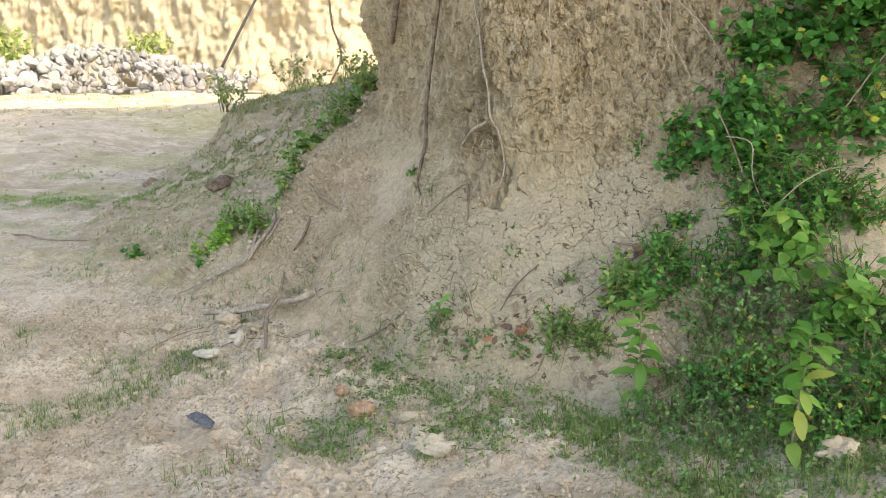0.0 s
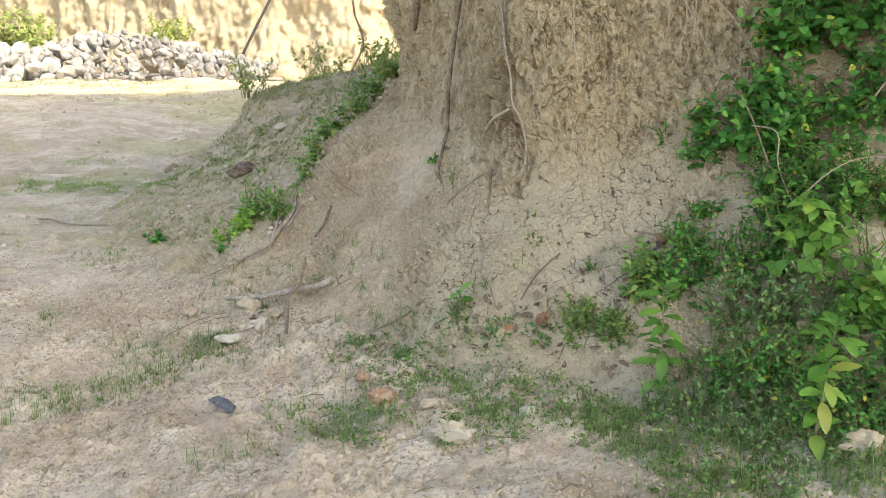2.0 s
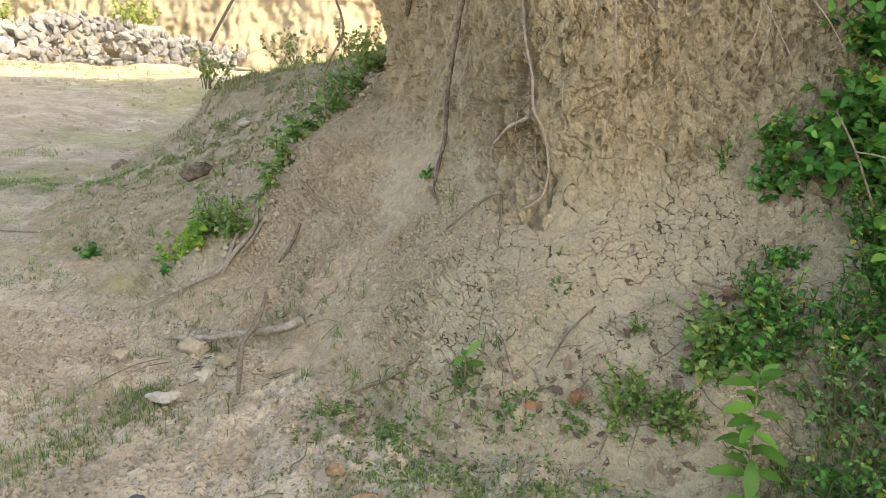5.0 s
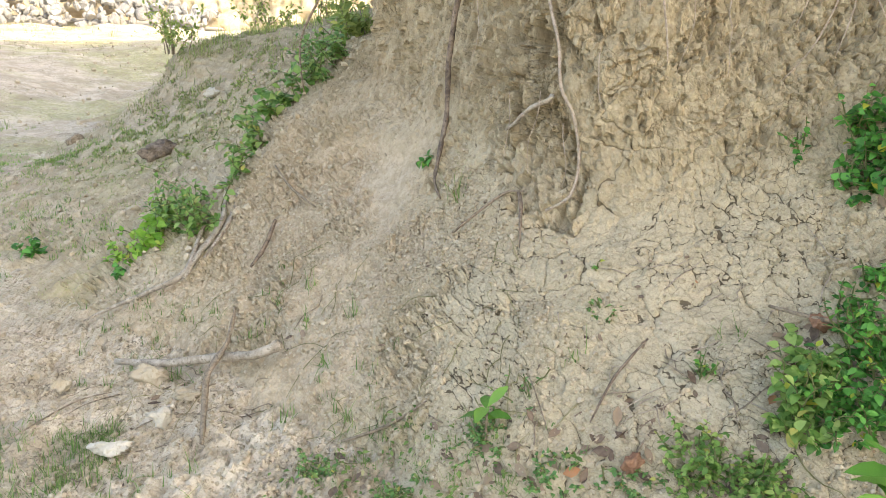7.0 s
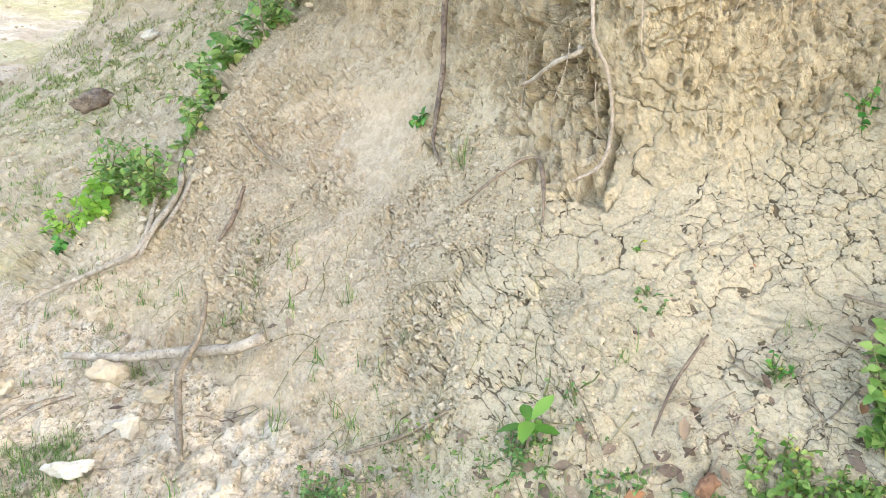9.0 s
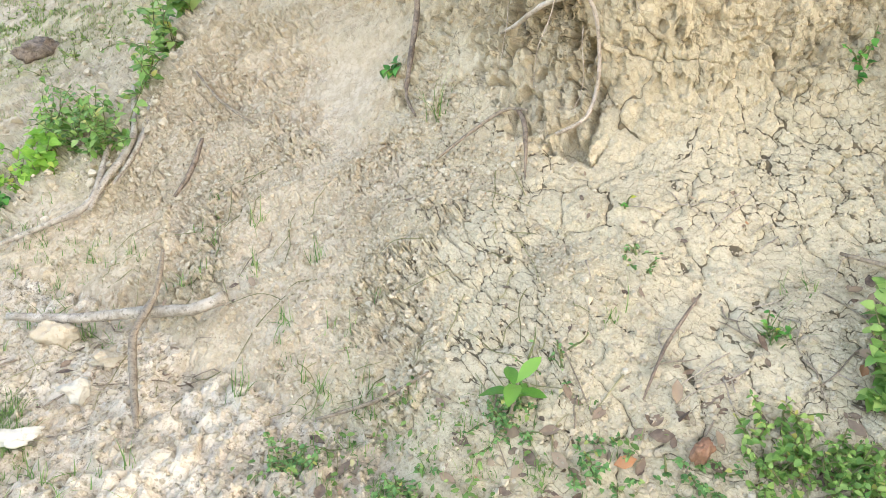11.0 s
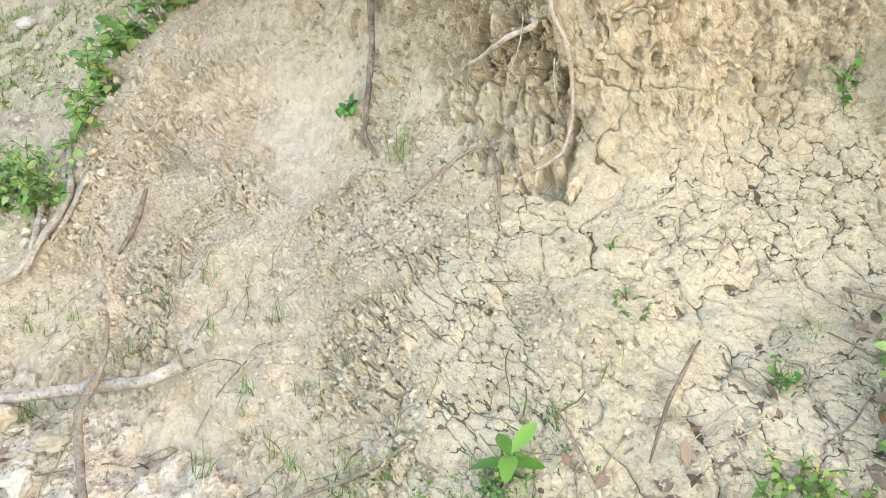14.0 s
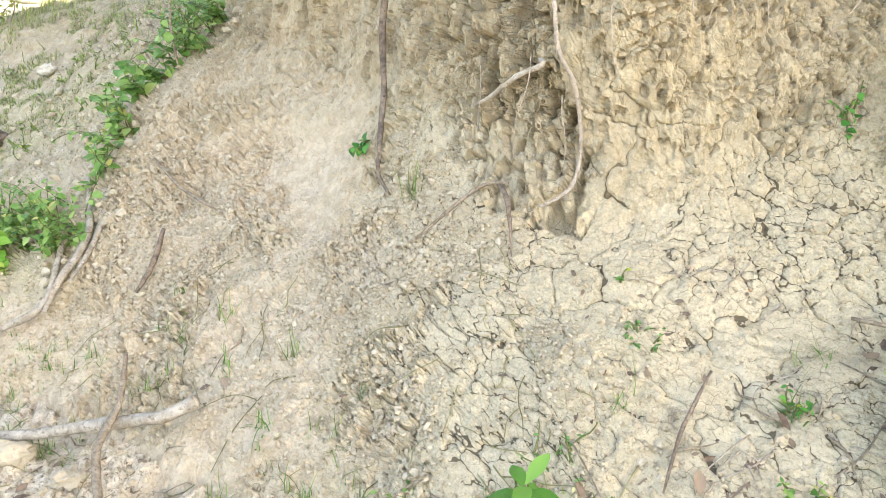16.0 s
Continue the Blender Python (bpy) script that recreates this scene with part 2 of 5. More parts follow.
        base = m.mix(r.outputs[0], base, m.mix(m.ramp(m.noise(16, 7, 0.8, (1, 1, 0.6)), (0.42, 0.0), (0.6, 1.0)), (0.27, 0.212, 0.125), (0.47, 0.395, 0.262)))
        base = m.mix(m.math("MULTIPLY", r.outputs[0], m.ramp(m.noise(46, 5, 0.75, (1, 1, 0.5)), (0.55, 0.0), (0.64, 0.9))), base, (0.2, 0.15, 0.085))
        firm = m.math("SUBTRACT", 1.0, a_crumbly)
        lie = m.add("ShaderNodeAttribute")
        lie.attribute_name = "lie"
        for scale, stretch, lo, hi, width in ((26, (1, 1, 1), 0.48, 0.58, 0.024), (60, (1, 0.8, 1), 0.54, 0.64, 0.035)):      # hairline cracks, their inner shade put into the colour
            edge = m.voronoi(1, "DISTANCE_TO_EDGE", m.warped(scale, scale * 0.5, 0.8 / scale, stretch, lie.outputs["Vector"]), "2D")
            line = m.ramp(edge, (width * 0.3, 1.0), (width, 0.0))
            line = m.math("MULTIPLY", m.math("MULTIPLY", line, firm), m.ramp(m.noise(scale * 0.22, 4, 0.6), (lo, 0.0), (hi, 0.8)))
            base = m.mix(line, base, (0.16, 0.12, 0.075))
            n = m.bump(line, 0.7, -0.005, n)
    return m.done(base, n)


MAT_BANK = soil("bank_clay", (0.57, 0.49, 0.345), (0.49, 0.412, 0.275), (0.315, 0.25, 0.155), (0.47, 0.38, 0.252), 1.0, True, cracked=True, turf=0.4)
MAT_GROUND = soil("ground_clay", (0.655, 0.57, 0.445), (0.57, 0.48, 0.362), (0.35, 0.28, 0.19), (0.585, 0.48, 0.38), patches=0.45, turf=0.75)
MAT_CLIFF = soil("cliff_clay", (0.50, 0.43, 0.30), (0.44, 0.365, 0.24), (0.34, 0.265, 0.165), (0.47, 0.39, 0.265), 4.0, True)


# ---- the large structure ----
def ground_level(x, y):
    """The lie of the land: falls to one side, climbs gently ahead, then an embankment."""
    z = -0.03 + 0.09 * np.clip(x, -2.2, 1.5) + 0.08 * np.clip(y - 4.2, 0, 9)
    z = z + 0.62 * step(12.6, 17.5, y + 0.5 * np.sin(x * 0.5)) + 0.28 * step(17, 30, y)
    return z


def graded(lo, hi, fine_lo, fine_hi, size, grow=1.06, grow_back=None):
    mid = list(np.arange(fine_lo, fine_hi, size))
    out, at, s = [], fine_hi, size
    while at < hi:
        out.append(at)
        s *= grow
        at += s
    out.append(hi)
    back, at, s = [], fine_lo - size, size
    while at > lo:
        back.append(at)
        s *= grow_back or grow
        at -= s
    back.append(lo)
    return np.array(back[::-1] + mid + out)


def ground_height(x, y):
    z = ground_level(x, y)
    o = np.zeros(x.shape)
    near = 1 - step(14, 60, np.hypot(x, y))
    z = z + near * (0.035 * fbm(x * 1.1, y * 1.1, o, 3, 5) + 0.016 * fbm(x * 6, y * 6, o, 3, 9))
    lumps = np.abs(fbm(x * 9, y * 9, o, 4, 21, 0.6))
    z = z + near * 0.024 * lumps * step(-0.5, 0.6, vnoise(x * 1.7, y * 1.7, o, 3)) + near * 0.007 * fbm(x * 30, y * 30, o, 2, 22)
    mid = (np.abs(x + 1) < 6) & (y > 1.2) & (y < 12)
    e, *_ = cells_where(mid, x * 7 + 0.6 * vnoise(x * 8, y * 8, o, 7), y * 7 + 0.6 * vnoise(x * 8, y * 8, o, 8), 4)
    crusty = step(-0.15, 0.25, fbm(x * 1.5, y * 1.5, o, 3, 12))                   # smooth crust, elsewhere trodden and broken
    z = z - near * 0.012 * (1 - step(0.0, 0.07, e)) * crusty
    fine = (np.abs(x + 0.6) < 3.6) & (y > 1.8) & (y < 7.4)
    if fine.any():
        fx, fy, fo = x[fine], y[fine], 0 * x[fine]
        toe = step(-2.8, -2.2, fx) * (1 - step(-0.6, 0.1, fx)) * step(3.6, 4.3, fy) * (1 - step(6.2, 6.9, fy))      # broken lumps at the bank's foot
        trod = np.maximum((1 - crusty[fine]) * step(-0.5, 0.3, fbm(fx * 2.6, fy * 2.6, fo, 3, 86)), 0.9 * toe)
        wx, wy = fx + 0.03 * vnoise(fx * 16, fy * 16, fo, 15), fy + 0.03 * vnoise(fx * 16, fy * 16, fo, 16)
        every = np.ones(fx.shape, bool)
        big, _ = chunks(every, wx * 12, wy * 12, 87, 0.020, 0.03, 0.009, 0.09)
        small, _ = chunks(every, wx * 23, wy * 23, 85, 0.012, 0.018, 0.007, 0.14)
        z = z.copy()
        z[fine] += trod * (1.1 * big + 1.3 * small * (0.5 + 0.5 * step(-0.3, 0.3, fbm(fx * 4, fy * 4, fo, 2, 19)))) + 0.3 * (1 - trod) * small
        z[fine] -= 0.03 * step(0.28, 0.5, fbm(fx * 3.3, fy * 2.6, fo, 3, 18)) * (1 - 0.5 * crusty[fine])       # hollows of old prints
    z = z + 0.09 * step(7.5, 10, y) * near * np.abs(fbm(x * 1.3, y * 0.9, o, 4, 33, 0.6)) * step(-0.3, 0.4, fbm(x * 0.5, y * 0.5, o, 2, 34))
    z = z + 0.12 * step(8, 14, y) * fbm(x * 0.45, y * 0.45, o, 4, 31) * near
    return z


gx = graded(-900, 900, -2.9, 1.7, 0.0118, 1.14, 1.06)
gy = graded(-900, 900, 2.5, 5.6, 0.0118, 1.045, 1.14)
GX, GY = np.meshgrid(gx, gy)
ground = new("ground", sheet("ground", np.stack([GX, GY, ground_height(GX, GY)], -1), smooth=False))
ground.data.materials.append(MAT_GROUND)
tagged(ground, "pale dry clay ground with crusted mud and crumbs", "ground", kind="structure")

# the bank: guide lines at rising levels, from beyond the right end round the pillar to the grassy rise behind
LEVELS = []


def guide(z, *xy):
    LEVELS.append([(x, y, z if z is not None else float(ground_level(np.array(x), np.array(y))) - 0.07) for x, y in xy])


guide(None, (13, -.6), (2.6, 2.85), (1.6, 3.2), (.95, 3.55), (.42, 3.8), (-.1, 4.1), (-.75, 4.8), (-1.38, 5.5), (-2.3, 6.35), (-4.3, 8.4), (-4.5, 11.7), (-1.5, 16))
guide(.27, (13, -.3), (2.65, 3.15), (1.65, 3.5), (1.0, 3.8), (.42, 4.1), (0, 4.42), (-.58, 5.18), (-1.13, 5.9), (-1.78, 6.55), (-3.2, 8.8), (-3.9, 11.6), (-1.4, 15.6))
guide(.65, (13, .3), (2.7, 3.6), (1.8, 4.05), (1.1, 4.4), (.45, 4.72), (0, 5.12), (-.42, 5.75), (-.85, 6.3), (-1.35, 6.9), (-2.25, 9), (-3.4, 11.5), (-1.2, 15))
guide(.95, (13, .6), (2.8, 4.0), (1.8, 4.45), (1.0, 4.82), (.6, 4.95), (.06, 5.4), (-.22, 5.95), (-.74, 6.65), (-1.15, 7.25), (-1.85, 9.2), (-3.1, 11.5), (-1, 14.6))
guide(1.3, (13, .9), (2.9, 4.3), (1.9, 4.75), (1.05, 5.0), (.5, 5.06), (.12, 5.5), (-.14, 6.1), (-.52, 6.95), (-.8, 7.7), (-1.35, 9.4), (-2.75, 11.4), (-.6, 14))
guide(1.75, (13, 1.1), (3, 4.6), (2, 4.95), (1.12, 5.2), (.45, 5.16), (.15, 5.6), (-.1, 6.2), (-.58, 7.0), (-.35, 7.9), (-.1, 9.4), (-.7, 11), (.6, 13))
guide(2.4, (13, 1.2), (3, 4.7), (2.05, 5.05), (1.15, 5.32), (.47, 5.26), (.17, 5.66), (-.12, 6.25), (-.62, 7.02), (-.4, 7.9), (.5, 9.2), (.8, 10.6), (1.4, 12.4))
guide(3.1, (13, 1.4), (3.1, 4.85), (2.1, 5.2), (1.2, 5.45), (.57, 5.42), (.27, 5.78), (0, 6.4), (-.5, 7.1), (-.3, 7.9), (.6, 9.2), (1, 10.6), (1.6, 12.2))
guide(3.35, (13.3, 2.2), (3.4, 5.5), (2.5, 5.9), (1.7, 6.1), (1.1, 6.1), (.8, 6.4), (.6, 6.9), (.3, 7.4), (.4, 8.1), (1.3, 9.2), (1.7, 10.5), (2.2, 11.8))
guide(3.5, (15, 9), (6.5, 9.2), (6, 9.4), (5.6, 9.6), (5.3, 9.7), (5.1, 9.8), (5, 9.9), (5, 10), (5, 10.2), (5, 10.5), (5.2, 11), (5.6, 11.4))
LEVELS = np.array(LEVELS)
LAST = LEVELS.shape[1] - 1


def bank_smooth(u, v):
    """The bank's place at u along it (stations) and v up it (levels), before its relief."""
    lines = spline(LEVELS, v.reshape(-1))                       # rows by stations by xyz
    return np.swapaxes(spline(np.swapaxes(lines, 0, 1), u.reshape(-1)), 0, 1)


def even(lo, hi, size_of, probe):
    """Steps from lo to hi in the curve's own measure, so that each is size_of(t) long."""
    t = np.linspace(lo, hi, 4000)
    p = probe(t)
    speed = np.linalg.norm(np.gradient(p, axis=0), axis=1)
    n = np.cumsum(speed / size_of(t))
    return np.interp(np.arange(0, n[-1], 1.0), n - n[0], t)


us = even(0, LAST, lambda t: np.where((t > 2.7) & (t < 5.5), 0.0052, np.where((t > 1.9) & (t < 7.8), 0.0066, np.where((t > 1.0) & (t < 9.2), 0.026, 0.14))), lambda t: bank_smooth(t, np.array([2.3]))[0])
vs = even(0, len(LEVELS) - 1, lambda t: np.where(t < 0.4, 0.012, np.where(t < 4.6, 0.0052, np.where(t < 5.7, 0.0085, 0.14))), lambda t: bank_smooth(np.array([4.6]), t)[:, 0])
B = bank_smooth(us, vs)
BN = normals(B)
if BN[len(vs) // 3, len(us) // 3, 1] > 0:
    BN = -BN
U, V = np.meshgrid(us, vs)
SU = np.concatenate([np.zeros((len(vs), 1)), np.cumsum(np.linalg.norm(np.diff(B, axis=1), axis=2), axis=1)], 1)      # lengths along the bank and up it
SU = SU - SU[:, [int(np.argmax(us > 4.4))]]
SV = np.concatenate([np.zeros((1, len(us))), np.cumsum(np.linalg.norm(np.diff(B, axis=0), axis=2), axis=0)])

# the long cracks that part the crust: a few corners each, roughened below
LONG_CRACKS = (
    ((.31, 4.87, .66), (.325, 4.93, .70), (.39, 5.06, .81), (.42, 5.07, .87), (.474, 5.075, .91), (.54, 5.035, .91), (.586, 5.007, .94), (.639, 4.99, .99), (.675, 4.975, .95), (.66, 4.94, .88)),
    ((.466, 5.09, .96), (.474, 5.075, .91)),
    ((.58, 5.045, 1.09), (.639, 4.99, .99), (.696, 4.99, 1.06)),
    ((.964, 4.98, 1.26), (.892, 4.98, 1.2), (.932, 4.965, 1.165), (.92, 4.92, 1.02), (.983, 4.89, 1.015), (1.03, 4.816, .9)),
    ((.096, 5.446, .95), (.091, 5.36, .89), (.107, 5.216, .78), (.143, 5.18, .77)))


def long_cracks(p):
    """Distance to the nearest long crack, and the shift that leads onto it."""
    q = p + 0.007 * np.stack([vnoise(*(np.moveaxis(p, -1, 0) * 34), s) for s in (11, 12, 13)], -1)
    best, shift = np.full(p.shape[:-1], 9.0), np.zeros(p.shape)
    for line in LONG_CRACKS:
        for a, b in zip(np.array(line)[:-1], np.array(line)[1:]):
            t = np.clip(((q - a) @ (b - a)) / ((b - a) @ (b - a)), 0, 1)
            to = a + t[..., None] * (b - a) - q
            d = np.linalg.norm(to, axis=-1)
            m = d < best
            best = np.where(m, d, best)
            shift = np.where(m[..., None], to, shift)
    return best, shift


def crack_net(where, scale, seed, warp):
    """Distance to the borders of plates, the shift onto them, and a random value for each plate."""
    a, b, o = SU * scale, SV * scale, 0 * SU
    w = [warp * (0.3 * fbm(a * 0.9, b * 0.9, o, 2, seed + k) + 0.09 * fbm(a * 4.5, b * 4.5, o, 2, seed + 20 + k)) for k in (0, 3)]
    e, i, way, _ = cells_where(where, a + w[0], b + w[1], seed)
    along = np.gradient(B, axis=1)
    up = np.gradient(B, axis=0)
    along, up = (k / np.maximum(np.linalg.norm(k, axis=-1, keepdims=True), 1e-9) for k in (along, up))
    return np.where(where, e / scale, 0.05), (along * way[0][..., None] + up * way[1][..., None]) * (e / scale)[..., None], i


def relief(B, N, U):
    x, y, z = B[..., 0], B[..., 1], B[..., 2]
    wall = step(0.8, 1.5, z + 0.15 * fbm(x * 2, y * 2, z * 2, 2, 50)) * (1 - step(8.0, 8.6, U))   # the steep upper face
    talus = 1 - wall
    grassy = step(7.7, 8.4, U)
    core = step(2.1, 3.3, U + 0.4 * fbm(x * 3, y * 3, z * 3, 2, 52)) * (1 - step(5.0, 5.7, U + 0.6 * fbm(x * 3, y * 3, z * 3, 3, 51)))            # cracked crust
    crust = step(-0.25, 0.2, fbm(x * 1.7, y * 1.7, z * 1.7, 2, 74) + 1.1 * core - 0.42) * (1 - 0.5 * step(1.35, 1.8, z)) * step(0.1, 0.2, z) * (1 - grassy)
    edge = U + 0.12 * fbm(x * 6, y * 6, z * 4, 3, 55)
    hollow = step(4.3, 4.5, edge) * (1 - step(-0.08, 0.05, edge - 4.92 - 1.05 * np.clip(z - 0.8, 0, 0.55))) * step(0.785, 0.84, z + 0.02 * vnoise(x * 20, y * 20, z * 20, 54)) * (1 - step(1.45, 1.8, z))
    crust = crust * (1 - 0.85 * hollow)
    # plates: the vertices nearest to a crack are drawn onto it
    on = (crust > 0.02) & (U > 1.6) & (U < 7)
    e1, s1, i1 = crack_net(on, 5.0, 72, 1.0)
    dl, sl = long_cracks(B)
    main = dl < e1
    e1, s1 = np.where(main, dl, e1), np.where(main[..., None], sl, s1)
    e2, s2, i2 = crack_net(on, 12.0, 73, 1.1)
    wide = np.clip(0.5 + 0.85 * fbm(x * 3.1, y * 3.1, z * 3.1, 2, 75), 0.0, 1.0)
    wide = np.where(main & (dl < 0.03), np.maximum(wide, 1.7), wide)
    some = step(-0.1, 0.3, fbm(x * 2.7, y * 2.7, z * 2.7, 2, 76))
    spacing = 0.5 * (np.linalg.norm(np.gradient(B, axis=1), axis=2) + np.linalg.norm(np.gradient(B, axis=0), axis=2))
    open1, open2 = (crust > 0.3) & (wide > 0.05) | (dl < 0.02), (crust > 0.3) & (some > 0.35) & (U > 2.7)
    snap1 = (e1 < 0.55 * spacing) & open1
    snap2 = (e2 < 0.55 * spacing) & open2 & ~snap1 & (e1 > 0.8 * spacing)
    B = B + np.where(snap1[..., None], s1, 0) + np.where(snap2[..., None], s2, 0)
    e1, e2 = np.where(snap1, 0.0, e1), np.where(snap2, 0.0, e2)
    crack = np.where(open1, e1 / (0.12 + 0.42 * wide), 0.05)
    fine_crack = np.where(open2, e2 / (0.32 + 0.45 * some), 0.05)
    d = 0.04 * fbm(x * 1.3, y * 1.3, z * 1.3, 3, 60) + 0.014 * fbm(x * 5, y * 5, z * 5, 3, 61)
    d = d - open1 * np.clip(crust + main, 0, 1) * (0.005 + 0.007 * wide) * (1 - step(0.0, 0.006 + 0.002 * wide, e1)) - open2 * crust * 0.005 * (1 - step(0.0, 0.0055, e2))
    d = d + crust * (0.010 * (i1 - 0.5) + 0.006 * (i2 - 0.5) + 0.004 * step(0.0, 0.03, e1))
    # runnels, pits and small broken ledges on the upper face
    d = d + wall * 0.02 * fbm(x * 8, y * 8, z * 1.8, 3, 62) * (1 - step(1.2, 1.5, z) * 0.3)
    d = d - wall * 0.014 * np.abs(fbm(x * 17, y * 17, z * 8, 3, 63))
    lip = z * 8.5 + 1.5 * fbm(x * 5, y * 5, z * 3, 3, 96) + 0.35 * fbm(x * 22, y * 22, z * 22, 2, 97)
    d = d + wall * 0.02 * (1 - (lip - np.floor(lip))) * step(0.1, 0.6, fbm(x * 7, y * 7, z * 5, 2, 98))     # small overhanging lips
    d = d - wall * (0.03 * step(0.5, 0.6, fbm(x * 16, y * 16, z * 9, 2, 77)) + 0.022 * step(0.42, 0.52, fbm(x * 33, y * 33, z * 19, 2, 78)))
    a, b, o = SU, SV, 0 * SU
    wa, wb = a + 0.016 * fbm(a * 20, b * 12, o, 2, 110), b + 0.022 * fbm(a * 20, b * 12, o, 2, 114)
    face = (wall > 0.03) & (U > 1.2) & (U < 8.0) & (z < 2.7)
    flaky = wall * step(-0.45, 0.25, fbm(x * 3.3, y * 3.3, z * 2.2, 2, 82)) * (1 - 0.5 * crust) * (1 - 0.7 * step(5.6, 6.2, U) * (1 - step(6.9, 7.3, U)))
    c1, ea = chunks(face, wa * 15, wb * 8, 81, 0.020, 0.028, 0.013, 0.07)
    c2, _ = chunks(face, wa * 36, wb * 22, 83, 0.013, 0.02, 0.009, 0.1)
    d = d + flaky * c1 + (0.25 + 0.75 * flaky) * wall * c2
    # seams between shards join the field whose shade is painted dark
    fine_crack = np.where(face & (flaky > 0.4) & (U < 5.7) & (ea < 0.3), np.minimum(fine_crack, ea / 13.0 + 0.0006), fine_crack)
    # the broken hollow beside the pale root, and the fluted pillar corner
    shard, _ = chunks(hollow > 0.02, wa * 17 + 0.5 * vnoise(a * 30, b * 9, o, 115), wb * 6.5, 88, 0.06, 0.07, 0.04, 0.07)
    chip2, _ = chunks(hollow > 0.02, wa * 34, wb * 15, 89, 0.022, 0.03, 0.012, 0.1)
    d = d + hollow * (shard + chip2 - 0.022 - 0.06 * step(0.25, 0.42, fbm(x * 13, y * 13, z * 6, 3, 56, 0.6)))
    d = d + 0.022 * step(0.86, 0.98, z) * (1 - step(1.9, 2.2, z)) * step(3.9, 4.3, edge) * (1 - hollow) * (1 - step(4.5, 4.6, edge))      # the crust ends in a broken edge
    corner = np.exp(-((U - 7.1) / 0.8) ** 2) * step(1.2, 1.4, z)
    d = d + corner * (0.07 * fbm(x * 10, y * 10, z * 1.5, 4, 67) - 0.03 * np.abs(fbm(x * 24, y * 24, z * 4, 3, 79)))
    # lumps and crumbs of the talus, and a smooth wash of fine earth
    wash = np.exp(-((U - 6.35) / 0.4) ** 2) * step(0.58, 0.8, z + 0.25 * fbm(x * 4, y * 4, z * 4, 3, 57)) * (1 - step(1.1, 1.3, z))
    soft = np.clip(talus * (1.08 - core) * (1 - 0.85 * wash) * (1 - 0.5 * grassy), 0, 1)
    lumpy = step(-0.2, 0.5, fbm(x * 3.1, y * 3.1, z * 3.1, 3, 58))
    here = (soft > 0.04) & (U > 1.2) & (U < 8.6)
    c1, e3 = chunks(here, wa * 16, wb * 16, 116, 0.040, 0.046, 0.02, 0.14)
    c2, e4 = chunks(here, wa * 36, wb * 36, 117, 0.017, 0.024, 0.011, 0.16)
    # gaps between clods, darkened in the colour as shade through fine_crack
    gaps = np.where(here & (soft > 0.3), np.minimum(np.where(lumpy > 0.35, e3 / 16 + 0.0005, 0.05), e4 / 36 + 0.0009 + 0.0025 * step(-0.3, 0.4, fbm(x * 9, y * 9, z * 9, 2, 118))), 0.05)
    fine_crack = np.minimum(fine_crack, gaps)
    d = d + soft * (lumpy * c1 + (0.4 + 0.6 * lumpy) * c2)
    d = d + soft * 0.02 * np.abs(fbm(x * 8, y * 8, z * 8, 3, 68)) + grassy * 0.03 * np.abs(fbm(x * 5, y * 5, z * 5, 4, 87, 0.6))
    d = d + 0.0025 * fbm(x * 60, y * 60, z * 60, 2, 69, 0.6) * (1 - 0.5 * wash) + crust * 0.003 * fbm(x * 26, y * 26, z * 26, 3, 95, 0.65)
    crumbly = np.clip(soft + 0.5 * grassy + 0.35 * step(0.1, 0.5, fbm(x * 4, y * 4, z * 4, 2, 84)) * (1 - wall), 0, 1)
    rise = step(4.7, 6.5, U + 0.9 * fbm(x * 2, y * 2, z * 2, 3, 59)) * (1 - step(1.3, 1.6, z))      # pinkish topsoil
    return B + N * d[..., None], crack, fine_crack, crumbly, rise, step(7.55, 8.1, U + 0.35 * fbm(x * 3, y * 3, z * 3, 2, 53))


BANK, crack, fine_crack, crumbly, rise, grassy = relief(B, BN, U)
broken = np.maximum(crumbly, step(0.95, 1.15, BANK[..., 2]))
bank = new("bank", sheet("bank", BANK, folds=np.minimum(crack, fine_crack)))
bank.data.materials.append(MAT_BANK)
corner_of = np.zeros(len(bank.data.loops), np.int32)
bank.data.loops.foreach_get("vertex_index", corner_of)
bank.data.polygons.foreach_set("use_smooth", broken.reshape(-1)[corner_of].reshape(-1, 3).mean(1) < 0.4)      # broken earth keeps its facets
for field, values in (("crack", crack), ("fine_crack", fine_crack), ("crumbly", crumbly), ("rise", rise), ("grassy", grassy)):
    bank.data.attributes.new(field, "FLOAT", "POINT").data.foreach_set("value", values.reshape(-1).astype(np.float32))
bank.data.attributes.new("lie", "FLOAT_VECTOR", "POINT").data.foreach_set("vector", np.stack([SU, SV, 0 * SU], -1).reshape(-1).astype(np.float32))
tagged(bank, "steep eroded bank of cracked yellowish clay with loose talus", "bank", kind="structure")


